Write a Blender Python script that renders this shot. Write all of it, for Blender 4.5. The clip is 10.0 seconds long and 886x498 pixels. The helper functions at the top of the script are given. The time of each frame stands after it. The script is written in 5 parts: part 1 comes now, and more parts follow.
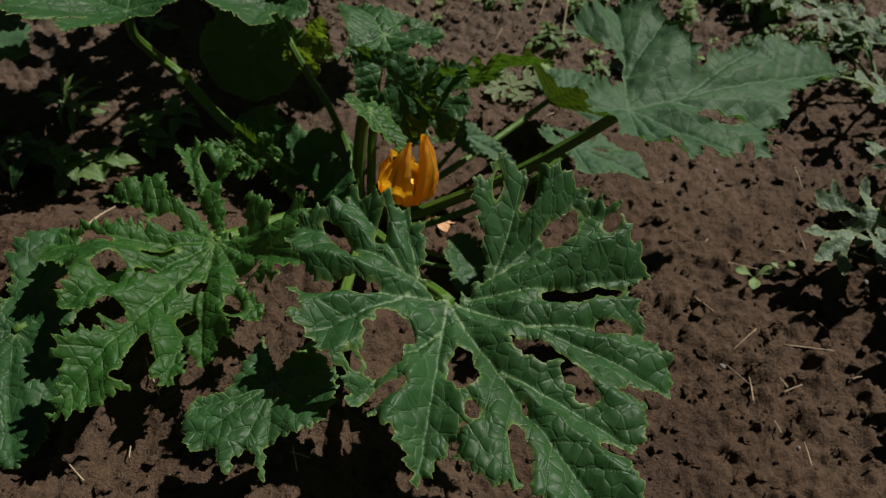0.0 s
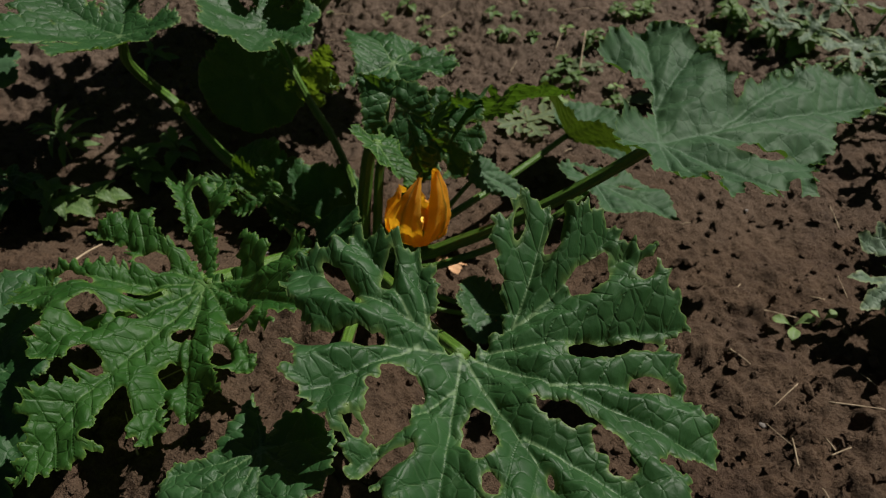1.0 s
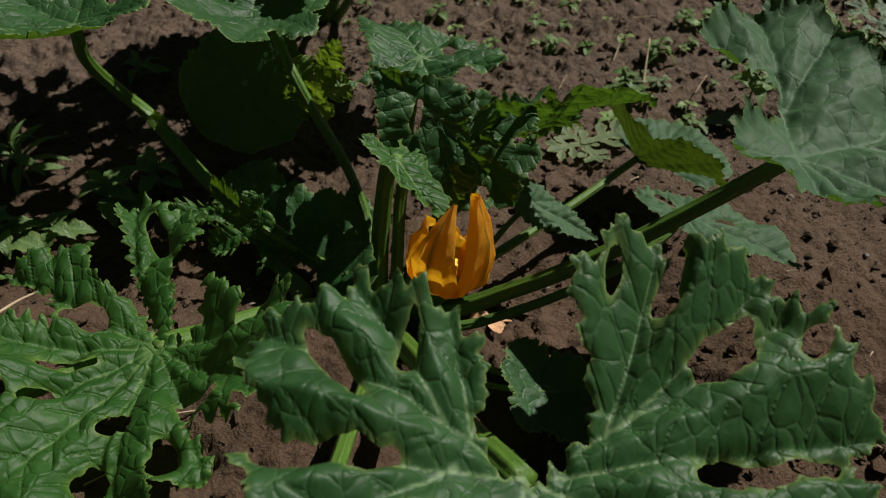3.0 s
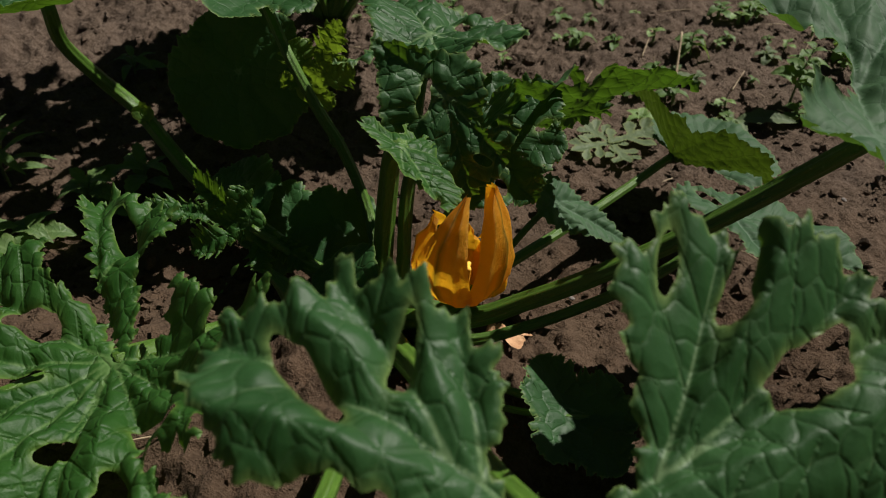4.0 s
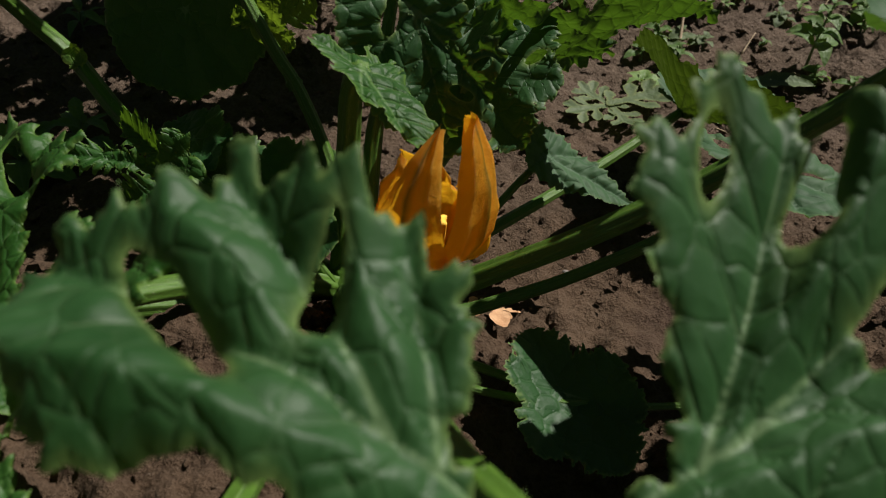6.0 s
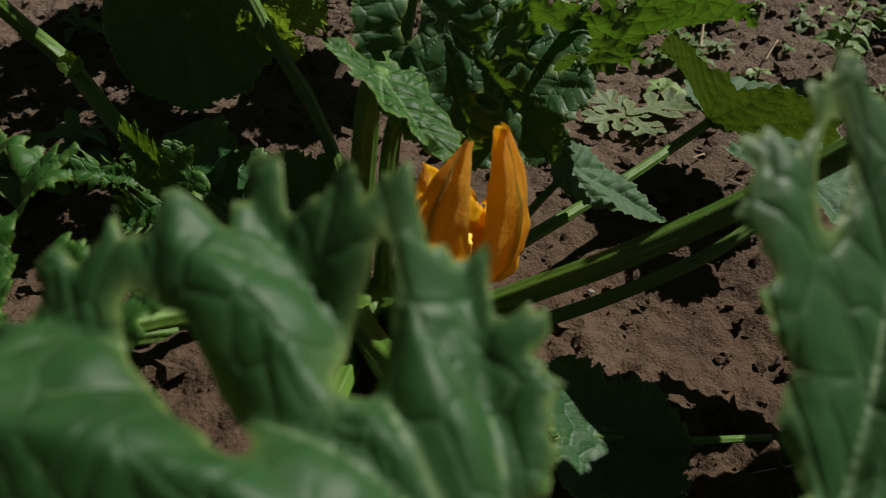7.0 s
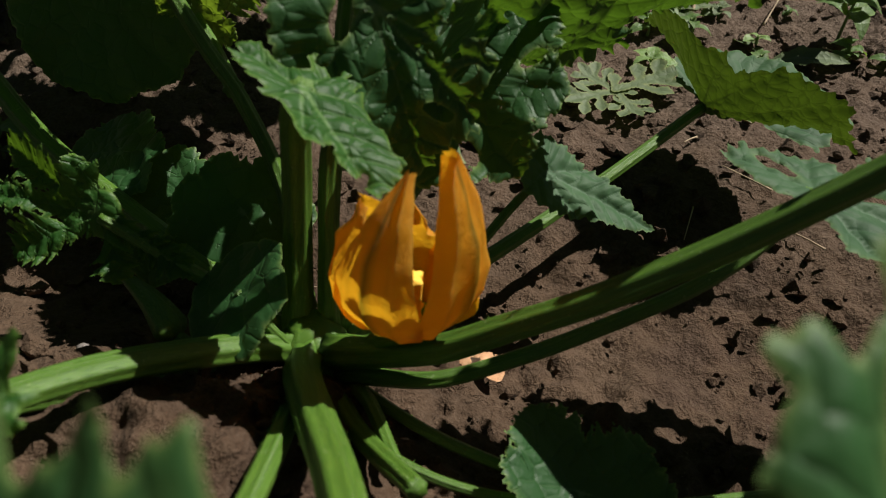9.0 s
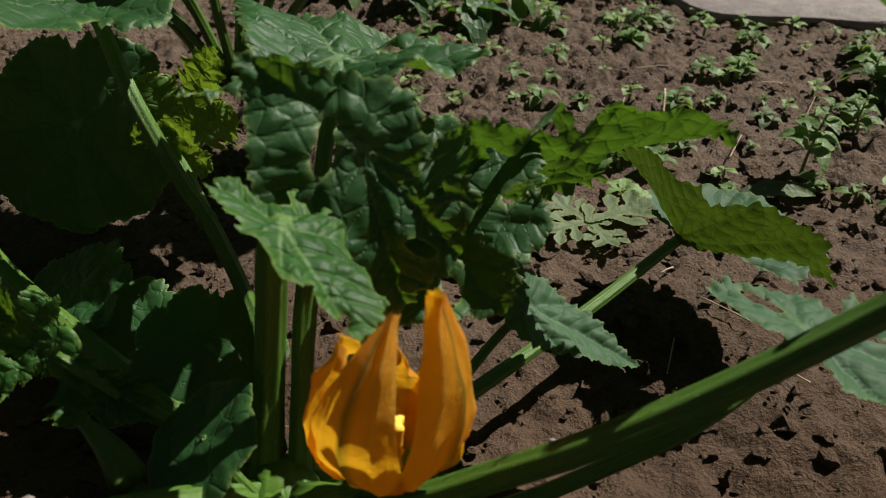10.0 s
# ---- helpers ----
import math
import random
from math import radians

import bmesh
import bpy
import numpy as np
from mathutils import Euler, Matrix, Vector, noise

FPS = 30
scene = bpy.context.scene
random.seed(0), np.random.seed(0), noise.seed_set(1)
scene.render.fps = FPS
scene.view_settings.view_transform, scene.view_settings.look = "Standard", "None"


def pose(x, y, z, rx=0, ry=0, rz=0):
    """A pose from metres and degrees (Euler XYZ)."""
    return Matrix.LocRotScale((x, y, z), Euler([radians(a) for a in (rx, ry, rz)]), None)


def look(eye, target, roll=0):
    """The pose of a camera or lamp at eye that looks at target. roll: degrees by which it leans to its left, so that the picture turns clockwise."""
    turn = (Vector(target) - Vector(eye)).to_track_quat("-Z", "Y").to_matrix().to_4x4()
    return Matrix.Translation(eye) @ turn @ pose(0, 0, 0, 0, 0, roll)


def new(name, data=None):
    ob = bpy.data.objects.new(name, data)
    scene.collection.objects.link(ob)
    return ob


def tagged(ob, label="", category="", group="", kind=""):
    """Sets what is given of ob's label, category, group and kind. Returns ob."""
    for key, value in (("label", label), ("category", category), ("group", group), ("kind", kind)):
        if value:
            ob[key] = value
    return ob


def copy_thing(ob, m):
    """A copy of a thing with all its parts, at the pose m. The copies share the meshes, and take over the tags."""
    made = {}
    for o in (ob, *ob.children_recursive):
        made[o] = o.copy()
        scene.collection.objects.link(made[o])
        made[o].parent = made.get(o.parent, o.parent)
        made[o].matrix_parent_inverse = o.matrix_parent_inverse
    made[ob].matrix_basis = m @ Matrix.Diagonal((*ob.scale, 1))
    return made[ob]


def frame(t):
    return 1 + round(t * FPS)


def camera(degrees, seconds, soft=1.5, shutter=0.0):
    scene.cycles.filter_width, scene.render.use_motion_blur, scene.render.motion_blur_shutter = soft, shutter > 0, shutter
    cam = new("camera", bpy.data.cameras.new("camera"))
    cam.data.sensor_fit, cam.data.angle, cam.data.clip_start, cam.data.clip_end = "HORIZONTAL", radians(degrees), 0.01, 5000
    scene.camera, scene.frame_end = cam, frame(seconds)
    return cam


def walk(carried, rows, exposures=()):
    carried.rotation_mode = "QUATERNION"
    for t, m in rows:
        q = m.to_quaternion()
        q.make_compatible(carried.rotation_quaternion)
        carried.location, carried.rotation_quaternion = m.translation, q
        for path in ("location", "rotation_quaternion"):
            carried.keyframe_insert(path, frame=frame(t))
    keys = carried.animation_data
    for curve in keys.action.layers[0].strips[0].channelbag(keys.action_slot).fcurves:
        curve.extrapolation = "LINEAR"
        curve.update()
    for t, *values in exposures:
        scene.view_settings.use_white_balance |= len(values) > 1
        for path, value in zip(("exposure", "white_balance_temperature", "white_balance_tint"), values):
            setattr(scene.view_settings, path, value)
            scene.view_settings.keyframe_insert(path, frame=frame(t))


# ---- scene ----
cam = camera(59.6, 10.0, soft=1.0)
cam.data.dof.use_dof, cam.data.dof.focus_distance, cam.data.dof.aperture_fstop = True, 0.60, 10.0
EXPO = -0.02
PATH = [
    (0, (0.027, 0.032, 0.839), (0.016, 1.331, -0.681), 0.7),
    (0.5, (0.02, 0.06, 0.815), (0.002, 1.382, -0.686), 0.9),
    (1, (0.02, 0.088, 0.783), (-0.01, 1.461, -0.67), 0.6),
    (1.5, (0.024, 0.124, 0.757), (-0.026, 1.534, -0.661), -0.2),
    (2, (0.018, 0.166, 0.711), (-0.053, 1.613, -0.667), -0.8),
    (2.5, (0.006, 0.207, 0.668), (-0.078, 1.657, -0.707), -0.7),
    (2.7, (0.0, 0.226, 0.648), (-0.082, 1.674, -0.729), -0.4),
    (3.8, (0.01, 0.299, 0.562), (-0.142, 1.774, -0.78), -1.9),
    (4, (0.003, 0.307, 0.549), (-0.141, 1.789, -0.786), -1.5),
    (4.5, (0.001, 0.326, 0.521), (-0.125, 1.815, -0.809), -0.7),
    (5, (0.006, 0.336, 0.502), (-0.108, 1.82, -0.834), -0.3),
    (5.5, (0.011, 0.341, 0.478), (-0.1, 1.837, -0.844), -0.2),
    (5.7, (0.013, 0.349, 0.468), (-0.107, 1.839, -0.86), -0.5),
    (7, (-0.008, 0.392, 0.435), (-0.125, 1.902, -0.871), -0.5),
    (7.5, (-0.003, 0.415, 0.438), (-0.128, 1.892, -0.904), -1.1),
    (8, (0.005, 0.434, 0.433), (-0.125, 1.878, -0.945), -1.4),
    (8.5, (0.006, 0.457, 0.427), (-0.099, 1.87, -0.984), -1.1),
    (9, (0.009, 0.48, 0.422), (-0.081, 1.896, -0.988), -1.0),
    (9.5, (0.01, 0.5, 0.415), (-0.066, 1.976, -0.932), -0.5),
    (10, (0.001, 0.497, 0.418), (-0.013, 2.118, -0.753), 1.0),
]
walk(cam, [(t, look(eye, target, roll)) for t, eye, target, roll in PATH], exposures=((0, EXPO), (5, EXPO + 0.13), (8, EXPO + 0.28), (10, EXPO + 0.46)))

# ---- daylight: high sun ahead and to the right, thin sky ----
SUN_WAY = Vector((-0.68, -0.42, -1.0)).normalized()
world = bpy.data.worlds.new("sky")
world.use_nodes = True
scene.world = world
wn = world.node_tree.nodes
sky = wn.new("ShaderNodeTexSky")
sky.sky_type, sky.sun_disc = "NISHITA", False
sky.sun_elevation, sky.sun_rotation = radians(51.4), radians(58.3)
world.node_tree.links.new(sky.outputs[0], wn["Background"].inputs[0])
wn["Background"].inputs[1].default_value = 0.0095
sun = new("sun", bpy.data.lights.new("sun", "SUN"))
sun.data.energy, sun.data.angle, sun.data.color = 5.0, radians(0.5), (1.0, 0.95, 0.87)
sun.matrix_world = look((0, 0, 5), Vector((0, 0, 5)) + SUN_WAY)


# ---- materials ----
class Nodes:
    """A node material in the making."""

    def __init__(self, name):
        self.mat = bpy.data.materials.new(name)
        self.mat.use_nodes = True
        self.tree = self.mat.node_tree
        self.bsdf = self.tree.nodes["Principled BSDF"]

    def add(self, kind, links=None, **values):
        node = self.tree.nodes.new(kind)
        for key, value in values.items():
            node.inputs[key.replace("_", " ")].default_value = value
        for key, source in (links or {}).items():
            self.tree.links.new(source, node.inputs[key])
        return node

    def link(self, source, name):
        self.tree.links.new(source, self.bsdf.inputs[name])

    def coords(self, attribute=None):
        if attribute:
            node = self.tree.nodes.new("ShaderNodeAttribute")
            node.attribute_name = attribute
            return node.outputs["Vector"]
        return self.tree.nodes.new("ShaderNodeTexCoord").outputs["Object"]

    def factor(self, attribute):
        node = self.tree.nodes.new("ShaderNodeAttribute")
        node.attribute_name = attribute
        return node.outputs["Fac"]

    def noise(self, vector, scale, detail=4.0, rough=0.6):
        return self.add("ShaderNodeTexNoise", {"Vector": vector}, Scale=scale, Detail=detail, Roughness=rough).outputs["Fac"]

    def ramp(self, source, *stops):
        node = self.add("ShaderNodeValToRGB", {"Fac": source})
        ramp = node.color_ramp
        while len(ramp.elements) < len(stops):
            ramp.elements.new(0.5)
        for element, (place, colour) in zip(ramp.elements, stops):
            element.position = place
            element.color = (*colour, 1) if len(colour) == 3 else (colour[0],) * 3 + (1,)
        return node.outputs["Color"]

    def mix(self, factor, a, b, how="MIX"):
        node = self.tree.nodes.new("ShaderNodeMix")
        node.data_type, node.blend_type = "RGBA", how
        for socket, value in ((node.inputs[0], factor), (node.inputs[6], a), (node.inputs[7], b)):
            if hasattr(value, "links"):
                self.tree.links.new(value, socket)
            elif isinstance(value, tuple):
                socket.default_value = (*value, 1)
            else:
                socket.default_value = value
        return node.outputs[2]

    def maths(self, how, a, b=0.0):
        node = self.tree.nodes.new("ShaderNodeMath")
        node.operation = how
        for socket, value in ((node.inputs[0], a), (node.inputs[1], b)):
            if hasattr(value, "links"):
                self.tree.links.new(value, socket)
            else:
                socket.default_value = value
        return node.outputs[0]

    def bump(self, height, strength, distance):
        node = self.add("ShaderNodeBump", {"Height": height}, Strength=strength, Distance=distance)
        self.link(node.outputs["Normal"], "Normal")
        return node.outputs["Normal"]


def leaf_material(name, low, high, vein, through_light, glow=0.24, rough=0.50, net=75.0, gloss=0.34, puffed=0.6):
    """A living leaf: blotched green, pale veins, a fine net of veinlets, some light through it."""
    n = Nodes(name)
    rest = n.coords("rest")
    blotch = n.noise(rest, 22.0, 5.0, 0.65)
    green = n.mix(n.ramp(blotch, (0.32, (0,)), (0.72, (1,))), low, high)
    wobble = n.mix(0.006, rest, n.add("ShaderNodeTexNoise", {"Vector": rest}, Scale=60.0).outputs["Color"])
    cells = n.tree.nodes.new("ShaderNodeTexVoronoi")
    cells.feature = "DISTANCE_TO_EDGE"
    cells.inputs["Scale"].default_value = net
    n.tree.links.new(wobble, cells.inputs["Vector"])
    lines = n.ramp(cells.outputs["Distance"], (0.0, (1,)), (0.045, (0,)))
    green = n.mix(n.maths("MULTIPLY", lines, 0.10), green, vein)
    midrib = n.ramp(n.factor("vein"), (0.74, (0,)), (0.93, (1,)))
    veinlet = n.ramp(n.factor("veinlet"), (0.86, (0,)), (0.97, (1,)))
    green = n.mix(n.maths("MULTIPLY", veinlet, 0.30), green, vein)
    green = n.mix(n.maths("MULTIPLY", midrib, 0.80), green, vein)
    green = n.mix(n.maths("MULTIPLY", n.factor("rim"), 0.55), green, (vein[0] * 1.5, vein[1] * 1.3, vein[2] * 0.8))
    n.link(green, "Base Color")
    n.bsdf.inputs["Roughness"].default_value = rough
    n.bsdf.inputs["Specular IOR Level"].default_value = gloss
    puff = n.ramp(cells.outputs["Distance"], (0.0, (0,)), (0.10, (0.50,)), (0.40, (1,)))
    groove = n.ramp(n.factor("veinlet"), (0.75, (0,)), (1.0, (0.7,)))
    grain = n.noise(rest, 900.0, 3.0, 0.6)
    height = n.maths("SUBTRACT", n.maths("ADD", puff, n.maths("MULTIPLY", grain, 0.18)), groove)
    normal = n.bump(height, puffed, 0.0016)
    lucent = n.add("ShaderNodeBsdfTranslucent", {"Normal": normal})
    dim = tuple(0.28 * c for c in through_light)
    sap = n.mix(n.maths("MULTIPLY", lines, 0.45), n.mix(n.ramp(blotch, (0.3, (0,)), (0.75, (0.5,))), through_light, dim), dim)
    n.tree.links.new(n.mix(n.maths("MULTIPLY", midrib, 0.8), sap, dim), lucent.inputs["Color"])
    blend = n.add("ShaderNodeMixShader", {1: n.bsdf.outputs[0], 2: lucent.outputs[0]})
    blend.inputs[0].default_value = glow
    n.tree.links.new(blend.outputs[0], n.tree.nodes["Material Output"].inputs["Surface"])
    return n.mat


def stalk_material(name, low, high, rough=0.42):
    """Ribbed juicy stalk: streaks along it, small pale hairs' feet."""
    n = Nodes(name)
    rest = n.coords("rest")
    streak = n.add("ShaderNodeMapping", {"Vector": rest})
    streak.inputs["Scale"].default_value = (9.0, 0.8, 1.0)
    col = n.mix(n.ramp(n.noise(streak.outputs[0], 9.0, 4.0), (0.3, (0,)), (0.7, (1,))), low, high)
    dots = n.ramp(n.noise(n.coords(), 420.0, 1.0), (0.68, (0,)), (0.76, (1,)))
    col = n.mix(n.maths("MULTIPLY", dots, 0.35), col, (0.32, 0.40, 0.2))
    n.link(col, "Base Color")
    n.bsdf.inputs["Roughness"].default_value = rough
    n.bsdf.inputs["Subsurface Weight"].default_value = 0.12
    n.bsdf.inputs["Subsurface Radius"].default_value = (0.004, 0.006, 0.002)
    n.bump(n.maths("ADD", n.noise(streak.outputs[0], 14.0, 3.0), n.maths("MULTIPLY", dots, 0.6)), 0.45, 0.0012)
    return n.mat


def soil_material():
    n = Nodes("soil")
    at = n.coords()
    big, mid, fine = n.noise(at, 3.5, 4.0), n.noise(at, 26.0, 6.0, 0.7), n.noise(at, 260.0, 4.0, 0.7)
    col = n.mix(n.ramp(mid, (0.3, (0,)), (0.72, (1,))), (0.026, 0.015, 0.009), (0.105, 0.063, 0.038))
    col = n.mix(n.ramp(big, (0.38, (0,)), (0.68, (0.6,))), col, (0.120, 0.080, 0.052))
    col = n.mix(n.ramp(fine, (0.40, (0,)), (0.75, (0.55,))), col, (0.165, 0.113, 0.077))
    grit = n.ramp(n.noise(at, 520.0, 2.0), (0.70, (0,)), (0.76, (1,)))
    col = n.mix(n.maths("MULTIPLY", grit, 0.35), col, (0.36, 0.31, 0.26))
    damp = n.ramp(n.noise(at, 8.0, 3.0), (0.30, (1,)), (0.46, (0,)))
    col = n.mix(n.maths("MULTIPLY", damp, 0.45), col, (0.055, 0.034, 0.027))
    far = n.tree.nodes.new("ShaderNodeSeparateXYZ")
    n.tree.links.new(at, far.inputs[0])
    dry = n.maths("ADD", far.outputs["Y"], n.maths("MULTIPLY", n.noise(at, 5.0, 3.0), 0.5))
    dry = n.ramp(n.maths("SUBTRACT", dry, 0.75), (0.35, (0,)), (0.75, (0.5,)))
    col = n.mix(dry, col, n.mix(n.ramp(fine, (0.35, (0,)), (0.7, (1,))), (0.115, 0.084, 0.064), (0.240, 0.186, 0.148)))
    n.link(col, "Base Color")
    n.bsdf.inputs["Roughness"].default_value = 0.92
    n.bsdf.inputs["Specular IOR Level"].default_value = 0.2
    height = n.maths("ADD", n.maths("MULTIPLY", mid, 1.0), n.maths("MULTIPLY", fine, 0.45))
    n.bump(height, 1.0, 0.012)
    return n.mat


def plain_material(name, low, high, scale=60.0, rough=0.7, bump=0.3, depth=0.002, glow=None):
    n = Nodes(name)
    at = n.coords()
    grain = n.noise(at, scale, 5.0)
    n.link(n.mix(n.ramp(grain, (0.3, (0,)), (0.7, (1,))), low, high), "Base Color")
    n.bsdf.inputs["Roughness"].default_value = rough
    normal = n.bump(n.noise(at, scale * 4, 4.0), bump, depth)
    if glow:
        lucent = n.add("ShaderNodeBsdfTranslucent", {"Normal": normal})
        lucent.inputs["Color"].default_value = (*glow, 1)
        blend = n.add("ShaderNodeMixShader", {1: n.bsdf.outputs[0], 2: lucent.outputs[0]})
        blend.inputs[0].default_value = 0.4
        n.tree.links.new(blend.outputs[0], n.tree.nodes["Material Output"].inputs["Surface"])
    return n.mat


def petal_material():
    """Orange petal: green-tinged midrib, fine lengthwise veins, thin enough to glow."""
    n = Nodes("petal")
    rest = n.coords("rest")
    stretch = n.add("ShaderNodeMapping", {"Vector": rest})
    stretch.inputs["Scale"].default_value = (9.0, 1.2, 1.0)
    veins = n.noise(stretch.outputs[0], 5.0, 5.0, 0.7)
    col = n.mix(n.ramp(veins, (0.3, (0,)), (0.7, (1,))), (0.96, 0.37, 0.010), (0.99, 0.53, 0.04))
    col = n.mix(n.maths("MULTIPLY", n.factor("rim"), 0.55), col, (0.96, 0.62, 0.12))
    col = n.mix(n.maths("MULTIPLY", n.factor("vein"), 0.85), col, (0.17, 0.155, 0.02))
    n.link(col, "Base Color")
    n.bsdf.inputs["Roughness"].default_value = 0.5
    wrinkle = n.add("ShaderNodeMapping", {"Vector": rest})
    wrinkle.inputs["Scale"].default_value = (3.0, 5.0, 1.0)
    creases = n.noise(wrinkle.outputs[0], 2.2, 4.0, 0.6)
    normal = n.bump(n.maths("ADD", veins, creases), 0.8, 0.0022)
    lucent = n.add("ShaderNodeBsdfTranslucent", {"Normal": normal})
    n.tree.links.new(n.mix(n.maths("MULTIPLY", n.factor("vein"), 0.8), (1.0, 0.53, 0.02), (0.24, 0.20, 0.015)), lucent.inputs["Color"])
    blend = n.add("ShaderNodeMixShader", {1: n.bsdf.outputs[0], 2: lucent.outputs[0]})
    blend.inputs[0].default_value = 0.56
    n.tree.links.new(blend.outputs[0], n.tree.nodes["Material Output"].inputs["Surface"])
    return n.mat


VEIN = (0.17, 0.27, 0.12)
LEAF = leaf_material("zucchini_leaf", (0.014, 0.056, 0.014), (0.036, 0.106, 0.032), VEIN, (0.17, 0.36, 0.02))
FRESH = leaf_material("fresh_leaf", (0.015, 0.070, 0.010), (0.038, 0.118, 0.020), (0.13, 0.24, 0.07), (0.2, 0.4, 0.02), 0.3, gloss=0.34, puffed=0.8)
GREY = leaf_material("greyish_leaf", (0.036, 0.086, 0.040), (0.064, 0.128, 0.060), (0.10, 0.17, 0.10), (0.15, 0.32, 0.03), 0.22, 0.60, 60.0, 0.22, 0.34)
OLD = leaf_material("old_leaf", (0.030, 0.066, 0.016), (0.050, 0.098, 0.028), (0.13, 0.20, 0.07), (0.11, 0.19, 0.012), 0.24, 0.55, 90.0, 0.25, 0.4)
YOUNG = leaf_material("young_leaf", (0.05, 0.12, 0.02), (0.10, 0.19, 0.04), (0.25, 0.34, 0.10), (0.32, 0.50, 0.03), 0.36, 0.45, 110.0)
MELON = leaf_material("melon_leaf", (0.085, 0.14, 0.085), (0.15, 0.21, 0.14), (0.28, 0.36, 0.26), (0.16, 0.30, 0.05), 0.25, 0.55, 120.0)
WEED = leaf_material("weed_leaf", (0.07, 0.14, 0.04), (0.14, 0.22, 0.08), (0.2, 0.3, 0.12), (0.25, 0.42, 0.05), 0.35, 0.5, 150.0, puffed=0.3)
STALK = stalk_material("zucchini_stalk", (0.040, 0.105, 0.012), (0.105, 0.200, 0.026))
STEM = stalk_material("weed_stem", (0.10, 0.17, 0.05), (0.2, 0.26, 0.09), 0.5)
SOIL = soil_material()
PETAL = petal_material()
STAMEN = plain_material("stamen", (0.85, 0.45, 0.03), (0.95, 0.62, 0.08), 300.0, 0.6, 0.5, 0.001)
STRAW = plain_material("straw", (0.30, 0.22, 0.14), (0.46, 0.36, 0.24), 90.0, 0.8)
DRYLEAF = plain_material("dry_petal", (0.42, 0.20, 0.09), (0.66, 0.40, 0.22), 120.0, 0.7, 0.6, 0.002)
STONE = plain_material("stone", (0.15, 0.13, 0.12), (0.26, 0.23, 0.21), 40.0, 0.85, 0.6, 0.004)


# ---- building blocks ----
def standing(ob):
    """The world pose of an object, by its parents."""
    if ob.parent is None:
        return ob.matrix_basis.copy()
    return standing(ob.parent) @ ob.matrix_parent_inverse @ ob.matrix_basis


def mesh_of(name, points, faces, material, smooth=True, **fields):
    """A mesh from arrays, with point fields: numbers or rest places."""
    mesh = bpy.data.meshes.new(name)
    points, faces = np.asarray(points, float), [tuple(int(i) for i in f) for f in faces]
    mesh.from_pydata([tuple(p) for p in points.tolist()], [], faces)
    mesh.materials.append(material)
    if smooth:
        mesh.polygons.foreach_set("use_smooth", [True] * len(mesh.polygons))
    for key, values in fields.items():
        values = np.asarray(values, float)
        if values.ndim == 2:
            layer = mesh.attributes.new(key, "FLOAT_VECTOR", "POINT")
            layer.data.foreach_set("vector", np.ascontiguousarray(values).ravel())
        else:
            layer = mesh.attributes.new(key, "FLOAT", "POINT")
            layer.data.foreach_set("value", values)
    mesh.update()
    return mesh


def part(name, mesh, parent, m=None, label=""):
    """Links a mesh as one part under a thing or a part, at the world pose m."""
    ob = new(name, mesh)
    ob.parent = parent
    ob.matrix_parent_inverse = standing(parent).inverted()
    ob.matrix_basis = m if m is not None else Matrix()
    return tagged(ob, label)


def thing(name, label, category, place=(0, 0, 0), group="", kind="", mesh=None):
    ob = new(name, mesh)
    ob.matrix_basis = pose(*place)
    return tagged(ob, label, category, group, kind)


TABLES = {}


def speckle(x, y, seed):
    """Smooth value noise, -1 to 1."""
    if seed not in TABLES:
        TABLES[seed] = np.random.RandomState(seed).rand(256, 256) * 2 - 1
    table = TABLES[seed]
    xi, yi = np.floor(x).astype(int), np.floor(y).astype(int)
    u, v = x - xi, y - yi
    u, v = u * u * (3 - 2 * u), v * v * (3 - 2 * v)
    a, b = table[yi % 256, xi % 256], table[yi % 256, (xi + 1) % 256]
    c, d = table[(yi + 1) % 256, xi % 256], table[(yi + 1) % 256, (xi + 1) % 256]
    return (a * (1 - u) + b * u) * (1 - v) + (c * (1 - u) + d * u) * v


def cloud(x, y, scale, seed, octaves=4, gain=0.55):
    total, size = 0.0, 1.0
    for k in range(octaves):
        total = total + size * speckle(x * scale + 17.3 * k, y * scale + 5.1 * k, seed + k)
        scale, size = scale * 2.03, size * gain
    return total


def step(a, b, x):
    u = np.clip((x - a) / (b - a), 0, 1)
    return u * u * (3 - 2 * u)


def ground_height(x, y):
    """The lie of the bed: a low bank on one side, a shallow furrow, crumbs."""
    bank = 0.10 * step(0.10, -0.14, x) * step(0.86, 0.66, y)
    furrow = -0.028 * np.exp(-(((x - 0.16) / 0.16) ** 2 + ((y - 0.80) / 0.14) ** 2))
    rise = 0.03 * step(1.15, 1.5, y)
    return bank + furrow + rise + 0.010 * cloud(x, y, 6.0, 3, 2)


